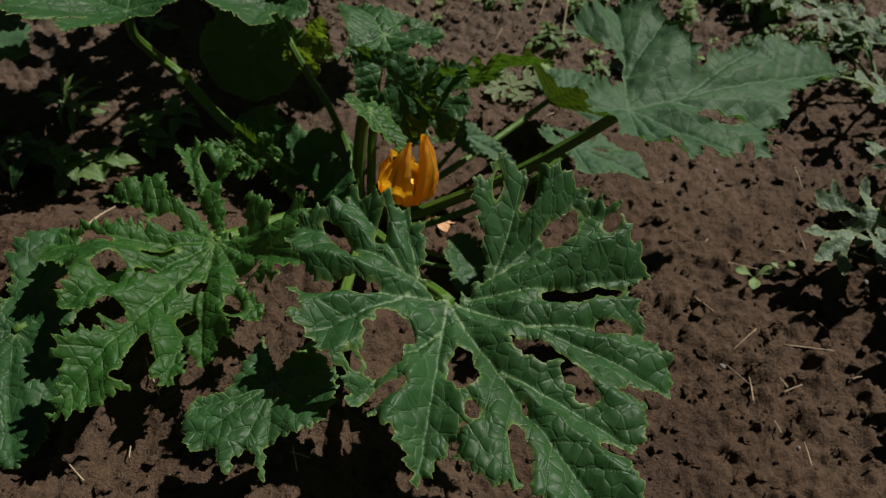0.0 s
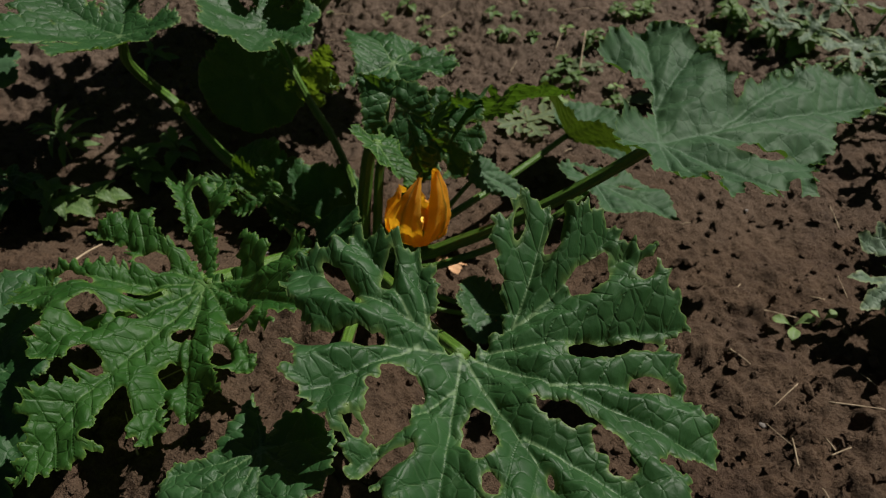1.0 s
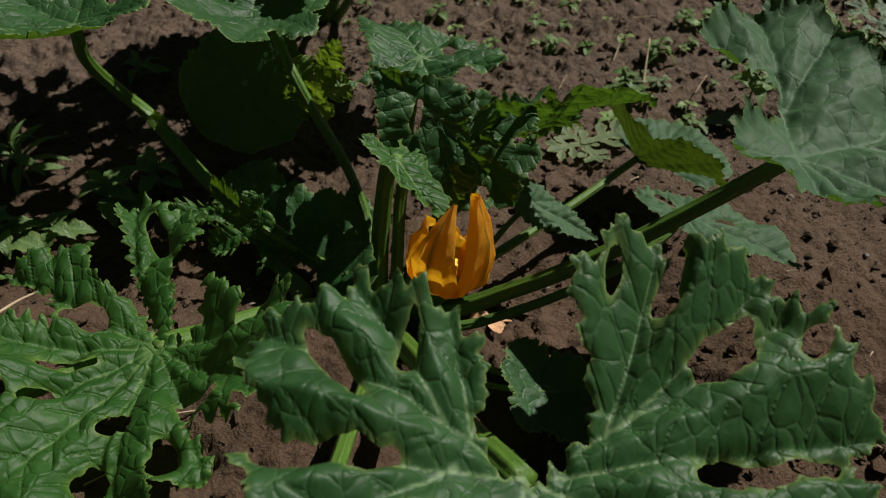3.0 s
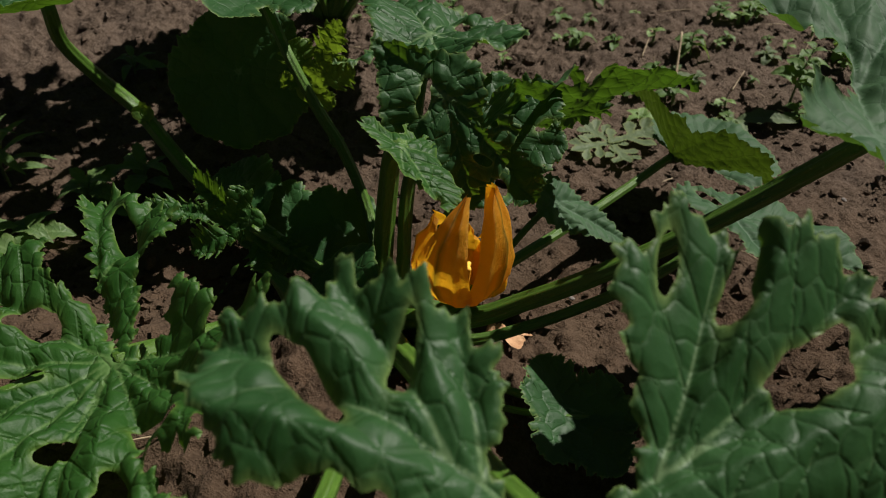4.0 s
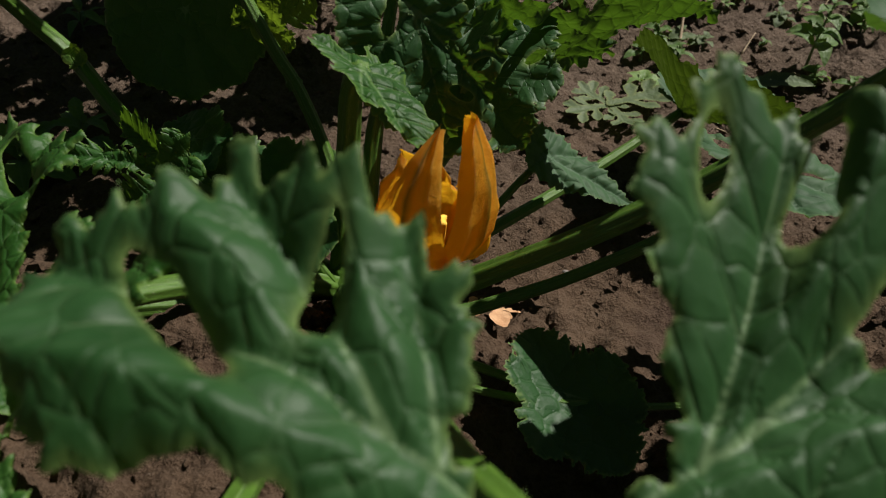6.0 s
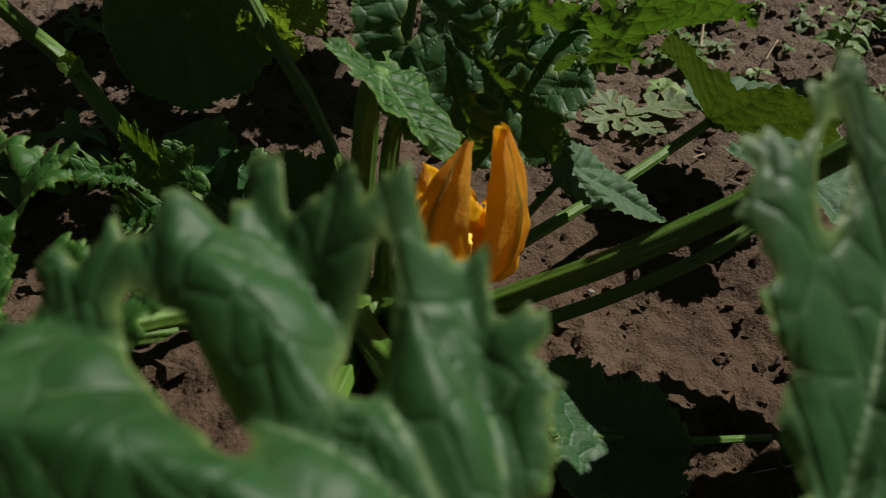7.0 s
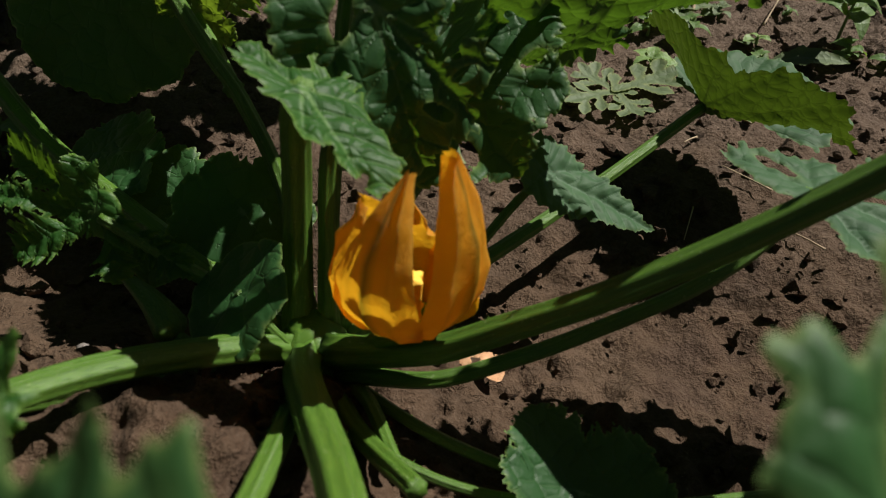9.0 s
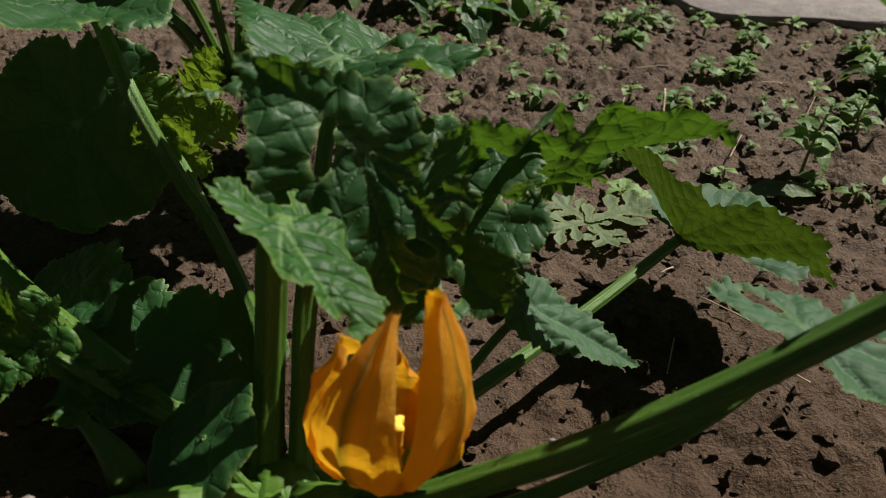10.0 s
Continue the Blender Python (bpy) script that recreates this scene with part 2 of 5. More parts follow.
def contour(field, xs, ys):
    """The triangles of the region where the field is above zero, cut exactly along its outline; flat points and faces."""
    nx, ny = len(xs), len(ys)
    grid = np.stack(np.meshgrid(xs, ys), -1).reshape(-1, 2)
    f = field(grid)
    f = np.where(np.abs(f) < 1e-7, 1e-7, f)
    i, j = np.meshgrid(np.arange(nx - 1), np.arange(ny - 1))
    a = (j * nx + i).ravel()
    flip = ((i + j) % 2 == 0).ravel()
    b, c, d = a + 1, a + nx + 1, a + nx
    tris = np.concatenate([np.stack([a[flip], b[flip], c[flip]], 1), np.stack([a[flip], c[flip], d[flip]], 1),
                           np.stack([a[~flip], b[~flip], d[~flip]], 1), np.stack([b[~flip], c[~flip], d[~flip]], 1)])
    inside = f[tris] > 0
    count = inside.sum(1)
    whole = tris[count == 3]
    cut, side = tris[(count == 1) | (count == 2)], inside[(count == 1) | (count == 2)]
    lone = np.where(side.sum(1) == 1, side.argmax(1), (~side).argmax(1))
    rows = np.arange(len(cut))
    o, p, q = cut[rows, lone], cut[rows, (lone + 1) % 3], cut[rows, (lone + 2) % 3]
    alone = side[rows, lone]
    keys = np.concatenate([np.minimum(o, p) * len(grid) + np.maximum(o, p), np.minimum(o, q) * len(grid) + np.maximum(o, q)])
    unique, back = np.unique(keys, return_inverse=True)
    lo, hi = unique // len(grid), unique % len(grid)
    mix = (f[lo] / (f[lo] - f[hi]))[:, None]
    extra = grid[lo] * (1 - mix) + grid[hi] * mix
    op, oq = len(grid) + back[:len(cut)], len(grid) + back[len(cut):]
    faces = np.concatenate([whole, np.stack([o, op, oq], 1)[alone], np.stack([op, p, q], 1)[~alone], np.stack([op, q, oq], 1)[~alone]])
    points = np.concatenate([grid, extra])
    used, faces = np.unique(faces, return_inverse=True)
    return points[used], faces.reshape(-1, 3)


def spline_surface(places, heights):
    """A thin bending sheet through heights at flat places."""
    places, n = np.asarray(places, float), len(places)
    bend = lambda r2: 0.5 * r2 * np.log(r2 + 1e-12)
    k = bend(((places[:, None] - places[None]) ** 2).sum(-1)) + np.eye(n) * 2e-4
    side = np.c_[np.ones(n), places]
    full = np.block([[k, side], [side.T, np.zeros((3, 3))]])
    weights = np.linalg.solve(full, np.r_[heights, np.zeros(3)])
    return lambda p: bend(((p[:, None] - places[None]) ** 2).sum(-1)) @ weights[:n] + weights[n] + p @ weights[n + 1:]


PROFILE = ((0, 0.10, 0.38, 0.60, 0.76, 0.90, 1.0), (0.50, 0.56, 0.52, 0.90, 1.0, 0.66, 0.10))
ROUND = ((0, 0.15, 0.4, 0.6, 0.8, 0.93, 1.0), (0.7, 0.85, 1.05, 1.05, 0.85, 0.5, 0.12))


def leaf_mesh(name, lobes, material, heart=0.03, cell=0.0025, tooth=0.024, bite=0.27, jag=0.0034, ruffle=0.003, fold=0.22,
              relief=0.0017, holes=(), seed=1, profile=PROFILE, roll=0.003, turn=0.62):
    """A lobed leaf blade round its stalk's end. lobes: degrees from its main axis, length, rise of the tip, width, and for a
    branch the lobe it springs from and how far along. holes: degrees, distance, half length, half width, slant."""
    chance = np.random.RandomState(seed)
    ribs = []
    heads = [l[1] * np.array((math.cos(radians(l[0])), math.sin(radians(l[0])))) for l in lobes]
    for lobe, tip in zip(lobes, heads):
        foot = heads[lobe[4]] * lobe[5] if len(lobe) > 4 else np.zeros(2)
        along = tip - foot
        length = np.hypot(*along)
        ribs.append((foot, along / length, length, lobe[3] * length, chance.rand(4)))
    knots = [np.zeros(2)] + [h for h in heads] + [0.5 * h for h in heads]
    lift = spline_surface(knots, np.r_[0, [l[2] for l in lobes], [0.36 * l[2] for l in lobes]])

    def measure_at(p):
        """The depth inside the outline, the distance from main and side ribs, and the height across the rib."""
        best, first, second, cross = np.full(len(p), -9.0), np.full(len(p), 9.0), np.full(len(p), 9.0), np.zeros(len(p))
        wander = cloud(p[:, 0], p[:, 1], 30.0, 40 + seed, 2)
        for foot, way, length, width, luck in ribs:
            v = p - foot
            along, off = v @ way, v @ np.array((-way[1], way[0]))
            off = off - 0.05 * length * (luck[3] - 0.5) * np.sin(np.clip(along / length, 0, 1) * math.pi)
            s, d = along / length, np.abs(off)
            q = along - turn * d + 0.004 * wander + np.where(off > 0, luck[0], luck[1]) * tooth
            wave = (q / tooth) % 1.0
            saw = np.where(wave < 0.72, wave / 0.72, (1 - wave) / 0.28)
            small = (q / (tooth * 0.37) + luck[2] + 0.25 * wander) % 1.0
            little = np.where(small < 0.7, small / 0.7, (1 - small) / 0.3)
            half = width * np.interp(s, *profile) * (1 - bite + 1.5 * bite * saw) + jag * (little - 0.4) * 2
            inner = np.where(s < 0, 0.3 * width - np.hypot(along, off), np.where(s > 1, -(s - 1) * length - d * 0.4, half - d))
            line = np.where((s > 0) & (s < 1.02), d, 9.0) * (1 + 1.6 * np.clip(s, 0, 1)) + 0.0008 * np.clip(s, 0, 1)
            rib_gap = np.abs((q / tooth + 0.28) % 1.0 - 0.5) * tooth * 0.85 + 0.001
            better = inner > best
            cross = np.where(better, d, cross)
            second = np.where(better, np.where(inner > -0.002, rib_gap, 9.0), second)
            first = np.minimum(first, line)
            best = np.maximum(best, inner)
        best = np.maximum(best, heart + 0.003 * wander - np.hypot(p[:, 0], p[:, 1]))
        for degrees, away, long, wide, slant in holes:
            a, b = radians(degrees), radians(slant)
            v = p - away * np.array((math.cos(a), math.sin(a)))
            u, w = v @ np.array((math.cos(b), math.sin(b))), v @ np.array((-math.sin(b), math.cos(b)))
            best = np.minimum(best, (np.hypot(u / long, w / wide) - 0.92 - 0.34 * wander - 0.10 * speckle(p[:, 0] * 160, p[:, 1] * 160, 30 + seed)) * min(long, wide))
        return best, first, second, cross

    reach = max(l[1] for l in lobes) + 0.02
    size = min(max(reach / 0.20, 0.32), 1.0)
    relief, roll = relief * size, roll * size
    ticks = np.arange(-reach, reach + cell, cell)
    flat, faces = contour(lambda p: measure_at(p)[0], ticks, ticks)
    depth, first, second, cross = measure_at(flat)
    x, y = flat.T
    r = np.hypot(x, y)
    z = lift(flat)
    vein, veinlet = np.clip(1 - first / (0.008 * size), 0, 1), np.clip(1.15 - (second - 0.001) / (0.006 * size) - 0.15 * np.clip(first / 0.03, 1, 2), 0, 1)
    z = z + fold * (np.minimum(cross, 0.03) - 0.011) * np.minimum(r / 0.05, 1)
    z = z + relief * (1 - np.exp(-(first / 0.006) ** 2)) + 0.6 * relief * (1 - np.exp(-(second / 0.004) ** 2))
    margin = np.exp(-np.maximum(depth, 0) / 0.014)
    z = z + ruffle * margin * 1.6 * speckle(x * 48, y * 48, 60 + seed) + 1.2 * ruffle * speckle(x * 16, y * 16, 80 + seed) * np.minimum(r / 0.05, 1)
    z = z - roll * np.exp(-np.maximum(depth, 0) / 0.0028)
    rim = np.exp(-np.maximum(depth, 0) / 0.0011)
    rest = np.c_[x + seed * 1.7, y + seed * 0.9, np.zeros(len(x))]
    return mesh_of(name, np.c_[x, y, z], faces, material, vein=vein, veinlet=veinlet, rim=rim, rest=rest)


def polar(knots):
    """Flat places from degrees and distance."""
    return np.array([(r * math.cos(radians(d)), r * math.sin(radians(d))) for d, r in knots])


def margin_depth(p, corners):
    """The depth of flat places inside a closed margin, and how far along it their nearest place lies."""
    ends = np.roll(corners, -1, 0)
    sides = ends - corners
    lengths = np.hypot(*sides.T)
    starts = np.r_[0, np.cumsum(lengths)[:-1]]
    near, along, within = np.full(len(p), 9.0), np.zeros(len(p)), np.zeros(len(p), bool)
    for a, b, side, length, start in zip(corners, ends, sides, lengths, starts):
        v = p - a
        u = np.clip(v @ side / length ** 2, 0, 1)
        d = np.hypot(*(v - u[:, None] * side).T)
        along = np.where(d < near, start + u * length, along)
        near = np.minimum(near, d)
        crosses = (a[1] > p[:, 1]) != (b[1] > p[:, 1])
        if abs(side[1]) > 1e-9:
            within ^= crosses & (p[:, 0] < side[0] * (p[:, 1] - a[1]) / side[1] + a[0])
    return np.where(within, near, -near), along


def cut_leaf_mesh(name, margin, ribs, rises, material, holes=(), cell=0.0020, tooth=0.017, bite=0.0050, jag=0.0020, gap=0.026, fold=0.10,
                  relief=0.0018, ruffle=0.003, roll=0.0032, seed=1):
    """A leaf blade round its stalk's end with a margin of its own. margin: degrees and distance of its lobes and bays, in order; ribs:
    degrees and length, and for a branch the rib it springs from and how far along; rises: degrees, distance, height; holes as in leaf_mesh."""
    corners = polar(margin)
    heads = polar([r[:2] for r in ribs])
    lines = []
    for rib, head in zip(ribs, heads):
        foot = heads[rib[2]] * rib[3] if len(rib) > 2 else np.zeros(2)
        length = np.hypot(*(head - foot))
        lines.append((foot, (head - foot) / length, length))
    lift = spline_surface(np.vstack([np.zeros(2), polar([r[:2] for r in rises])]), np.r_[0, [r[2] for r in rises]])
    luck = np.random.RandomState(seed).rand(len(lines), 3)

    def depth_at(p):
        deep, along = margin_depth(p, corners)
        wander = cloud(p[:, 0], p[:, 1], 34.0, 40 + seed, 2)
        q = along + 0.005 * wander
        wave = (q / tooth) % 1.0
        saw = np.where(wave < 0.66, wave / 0.66, (1 - wave) / 0.34)
        small = (q / (tooth * 0.41)) % 1.0
        little = np.where(small < 0.6, small / 0.6, (1 - small) / 0.4)
        size = 0.65 + 1.1 * np.clip(0.5 + speckle(along * 21, along * 0, 50 + seed), 0, 1)
        deep = deep + (bite * (saw - 0.45) * size + jag * (little - 0.5)) * np.exp(-np.maximum(deep, 0) / 0.03)
        for degrees, away, long, wide, slant in holes:
            a, b = radians(degrees), radians(slant)
            v = p - away * np.array((math.cos(a), math.sin(a)))
            u, w = v @ np.array((math.cos(b), math.sin(b))), v @ np.array((-math.sin(b), math.cos(b)))
            deep = np.minimum(deep, (np.hypot(u / long, w / wide) - 1.12 - 0.34 * wander - 0.26 * speckle(p[:, 0] * 120, p[:, 1] * 120, 30 + seed) - 0.10 * speckle(p[:, 0] * 290, p[:, 1] * 290, 31 + seed)) * min(long, wide))
        return deep

    def veins_at(p):
        first, plain, second = np.full(len(p), 9.0), np.full(len(p), 9.0), np.full(len(p), 9.0)
        for (foot, way, length), chance in zip(lines, luck):
            v = p - foot
            along, off = v @ way, v @ np.array((-way[1], way[0]))
            s = along / length
            off = off - 0.06 * length * (chance[0] - 0.5) * np.sin(np.clip(s, 0, 1) * math.pi)
            d = np.where(s < 0, np.hypot(along, off), np.abs(off)) + np.where(s > 1, along - length, 0)
            q = along - 0.75 * d - 4.5 * d * d + np.where(off > 0, chance[1], chance[2]) * gap
            branch = np.abs((q / gap) % 1.0 - 0.5) * gap * 0.75
            second = np.where(d < plain, np.where(s > 0.1, branch, 9.0), second)
            plain = np.minimum(plain, d)
            first = np.minimum(first, d * (1 + 1.5 * np.clip(s, 0, 1)) + 0.0007 * np.clip(s, 0, 1))
        return first, plain, second

    reach = np.abs(corners).max() + 0.012
    ticks = np.arange(-reach, reach + cell, cell)
    flat, faces = contour(depth_at, ticks, ticks)
    depth = depth_at(flat)
    first, plain, second = veins_at(flat)
    x, y = flat.T
    r = np.hypot(x, y)
    vein, veinlet = np.clip(1 - first / 0.008, 0, 1), np.clip(1.15 - second / 0.006 - 0.15 * np.clip(plain / 0.05, 1, 2), 0, 1)
    free = np.minimum(r / 0.05, 1)
    z = lift(flat) + fold * (np.minimum(plain, 0.03) - 0.012) * free
    z = z + relief * (1 - np.exp(-(first / 0.006) ** 2)) + 0.7 * relief * (1 - np.exp(-(second / 0.004) ** 2))
    brink = np.exp(-np.maximum(depth, 0) / 0.012)
    z = z + ruffle * (1.7 * brink * speckle(x * 46, y * 46, 60 + seed) + 1.0 * speckle(x * 17, y * 17, 80 + seed)) * free
    z = z + 0.0009 * cloud(x, y, 90.0, 70 + seed, 2) - roll * np.exp(-np.maximum(depth, 0) / 0.0026)
    rim = np.exp(-np.maximum(depth, 0) / 0.0009)
    rest = np.c_[x + seed * 1.7, y + seed * 0.9, np.zeros(len(x))]
    return mesh_of(name, np.c_[x, y, z], faces, material, vein=vein, veinlet=veinlet, rim=rim, rest=rest)


def smooth_line(knots, count):
    """A smooth line through knots (Catmull-Rom)."""
    k = [Vector(p) for p in knots]
    k = [2 * k[0] - k[1]] + k + [2 * k[-1] - k[-2]]
    line = []
    spans = len(k) - 3
    for n in range(count + 1):
        u = n / count * spans
        i = min(int(u), spans - 1)
        u -= i
        a, b, c, d = k[i:i + 4]
        line.append(0.5 * ((2 * b) + (c - a) * u + (2 * a - 5 * b + 4 * c - d) * u * u + (3 * b - a - 3 * c + d) * u ** 3))
    return line


def stalk_mesh(name, knots, thick, thin, material, ribs=7, ridge=0.10, sides=28, count=36, hairs=0, flare=1.35, seed=1):
    """A ribbed tapering stalk along knots, closed at both ends, with bristles where it has them."""
    chance = random.Random(seed)
    line = smooth_line(knots, count)
    points, rest, faces = [], [], []
    side = Vector((0.31, 0.17, 0.93))
    for n, p in enumerate(line):
        ahead = (line[min(n + 1, count)] - line[max(n - 1, 0)]).normalized()
        u = (side - ahead * side.dot(ahead)).normalized()
        side = u
        w = ahead.cross(u)
        s = n / count
        radius = thick + (thin - thick) * s
        radius *= 1 + (flare - 1) * max(0, 1 - s * 8) ** 2
        for k in range(sides):
            a = 2 * math.pi * k / sides
            r = radius * (1 + ridge * math.cos(ribs * a) + 0.03 * math.sin(3 * a + 9 * s))
            points.append(p + u * (r * math.cos(a)) + w * (r * math.sin(a)))
            rest.append((k / sides, s * 3, 0))
            if n < count:
                m = n * sides
                faces.append((m + k, m + (k + 1) % sides, m + sides + (k + 1) % sides, m + sides + k))
    faces.append(tuple(range(sides))[::-1])
    faces.append(tuple(count * sides + k for k in range(sides)))
    for _ in range(hairs):
        n, k = chance.randrange(1, count), chance.randrange(sides)
        foot = points[n * sides + k]
        out = (foot - line[n]).normalized()
        along = (line[min(n + 1, count)] - line[n]).normalized()
        across = out.cross(along) * 0.00022
        tip = foot + out * chance.uniform(0.0008, 0.0022) + along * chance.uniform(-0.0006, 0.0006)
        m = len(points)
        points += [foot - out * 0.0003 + across, foot - out * 0.0003 - across, foot - out * 0.0003 + along * 0.0004, tip]
        rest += [(0, 0, 0)] * 4
        faces += [(m, m + 1, m + 3), (m + 1, m + 2, m + 3), (m + 2, m, m + 3)]
    return mesh_of(name, points, faces, material, rest=rest)


# ---- the ground: one sheet, fine near the plant, running out to the horizon ----
def spread(fine_from, fine_to, cell, far):
    inner = np.arange(fine_from, fine_to + cell / 2, cell)
    out, size, here = [], cell, 0.0
    while here < far:
        size *= 1.35
        here += size
        out.append(here)
    out = np.array(out)
    return np.concatenate([fine_from - out[::-1], inner, fine_to + out])


def build_ground():
    xs, ys = spread(-0.75, 0.85, 0.0035, 60.0), spread(0.2, 1.85, 0.0035, 60.0)
    gx, gy = np.meshgrid(xs, ys)
    x, y = gx.ravel(), gy.ravel()
    near = np.exp(-(np.maximum(np.hypot(x, y - 1.0) - 1.0, 0) / 1.5) ** 2)
    z = ground_height(x, y) * near
    crumb = cloud(x, y, 34.0, 11, 4, 0.6)
    near = near * np.exp(-(np.hypot(np.maximum(np.abs(x - 0.05) - 0.80, 0), np.maximum(np.abs(y - 1.025) - 0.825, 0)) / 0.06) ** 2)
    smooth_patch = step(0.0, 0.35, cloud(x, y, 4.0, 29, 2) + 0.9 * np.exp(-(((x - 0.18) / 0.2) ** 2 + ((y - 0.84) / 0.17) ** 2)))
    clods = np.abs(cloud(x, y, 38.0, 41, 2)) + 0.5 * np.abs(cloud(x + 0.01 * crumb, y, 95.0, 43, 2))
    z = z + near * 0.0085 * (clods - 0.5) * (1 - 0.9 * smooth_patch)
    z = z + near * (0.0026 * cloud(x, y, 110.0, 23, 2) + 0.0058 * crumb * (1 - 0.5 * smooth_patch) + 0.0050 * np.abs(cloud(x, y, 16.0, 15, 3)) * (1 - 0.6 * smooth_patch))
    pits = np.random.RandomState(5)
    for px, py, r in zip(pits.uniform(-0.6, 0.75, 150), pits.uniform(0.25, 1.7, 150), pits.uniform(0.005, 0.010, 150)):
        close = (np.abs(x - px) < 3 * r) & (np.abs(y - py) < 3 * r)
        z[close] -= 0.8 * (1 - 0.75 * smooth_patch[close]) * r * np.exp(-(((x[close] - px) ** 2 + (y[close] - py) ** 2) / r ** 2) ** 2)
    nx, ny = len(xs), len(ys)
    i, j = np.meshgrid(np.arange(nx - 1), np.arange(ny - 1))
    a = (j * nx + i).ravel()
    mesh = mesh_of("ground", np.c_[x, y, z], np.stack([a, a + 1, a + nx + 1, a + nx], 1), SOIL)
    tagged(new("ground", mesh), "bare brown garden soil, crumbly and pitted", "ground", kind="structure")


build_ground()


def lie(x, y):
    return float(ground_height(np.array([x]), np.array([y]))[0])


def build_crumbs():
    """Loose crumbs and small clods lying on the bed."""
    chance = np.random.RandomState(8)
    base = bmesh.new()
    bmesh.ops.create_icosphere(base, subdivisions=1, radius=1.0)
    shape = np.array([v.co for v in base.verts])
    tris = np.array([[v.index for v in f.verts] for f in base.faces])
    base.free()
    points, faces = [], []
    count = 11000
    for n in range(count):
        x, y = chance.uniform(-0.65, 0.8), 0.2 + 1.6 * chance.rand()
        r = 0.0010 + 0.0070 * chance.rand() ** 4
        blob = shape * r * (1 + 0.35 * chance.randn(len(shape), 1)) * np.array((1, 1, 0.7)) * chance.uniform(0.7, 1.3, 3)
        points.append(blob + np.array((x, y, lie(x, y) + 0.003 + 0.3 * r)))
        faces.append(tris + n * len(shape))
    mesh = mesh_of("soil_crumbs", np.concatenate(points), np.concatenate(faces), SOIL, smooth=False)
    tagged(new("soil_crumbs", mesh), "loose crumbs and small clods of brown soil", "soil crumbs", kind="stuff")


build_crumbs()

# ---- the zucchini plant ----
CROWN = (-0.09, 0.77, 0.03)
plant = thing("zucchini_plant", "zucchini plant with jagged leaves and one orange flower", "plant", CROWN)


def stalk(knots, thick, thin, label="", material=STALK, hairs=260, seed=1, ribs=7, **more):
    mesh = stalk_mesh("leaf_stalk", knots, thick, thin, material, ribs=ribs, hairs=hairs, seed=seed, **more)
    return part("leaf_stalk", mesh, plant, None, label)


def crown_mesh():
    """The short knobbly stem from which all the leaf stalks rise."""
    line = [(-0.090, 0.768, -0.02), (-0.092, 0.770, 0.02), (-0.088, 0.766, 0.05), (-0.086, 0.764, 0.068)]
    return stalk_mesh("stem", line, 0.030, 0.014, STALK, ribs=5, ridge=0.16, sides=40, count=24, hairs=120, flare=1.0, seed=90)


part("stem", crown_mesh(), plant, None, "short thick green stem")


def blade(parent, m, lobes, label="", material=LEAF, **more):
    return part("leaf_blade", leaf_mesh("leaf_blade", lobes, material, **more), parent, m, label)


def cut_blade(parent, m, margin, ribs, rises, label="", material=LEAF, **more):
    return part("leaf_blade", cut_leaf_mesh("leaf_blade", margin, ribs, rises, material, **more), parent, m, label)


# the great leaf in front
main = stalk([(-0.09, 0.765, 0.05), (-0.086, 0.73, 0.072), (-0.064, 0.675, 0.110), (-0.041, 0.621, 0.150), (-0.005, 0.52, 0.222), (0.028, 0.457, 0.266)], 0.0105, 0.0075, seed=2)
rear_side = [(70, 0.006), (91, 0.025), (102, 0.047), (117, 0.058), (137, 0.084), (138, 0.094), (130, 0.104), (131, 0.118), (127, 0.128), (116, 0.130), (106, 0.152), (99, 0.162),
             (95, 0.163), (89, 0.180), (82, 0.181), (77, 0.190), (72, 0.192), (69, 0.168), (64, 0.177), (57, 0.183), (53, 0.194), (51, 0.208), (43, 0.216), (37, 0.177), (33, 0.168), (34, 0.195)]
front_side = [(25, 0.209), (18, 0.203), (14, 0.240), (6, 0.252), (-2, 0.232), (-7, 0.189), (-17, 0.176), (-25, 0.152), (-22, 0.130), (-29, 0.152), (-35, 0.176), (-44, 0.145), (-53, 0.139),
              (-63, 0.139), (-70, 0.125), (-80, 0.130), (-97, 0.140), (-102, 0.128), (-112, 0.142), (-114, 0.115), (-129, 0.149), (-142, 0.150), (-149, 0.126), (-159, 0.117), (-166, 0.099), (-175, 0.078), (176, 0.057), (-178, 0.040), (-148, 0.030), (-113, 0.010)]
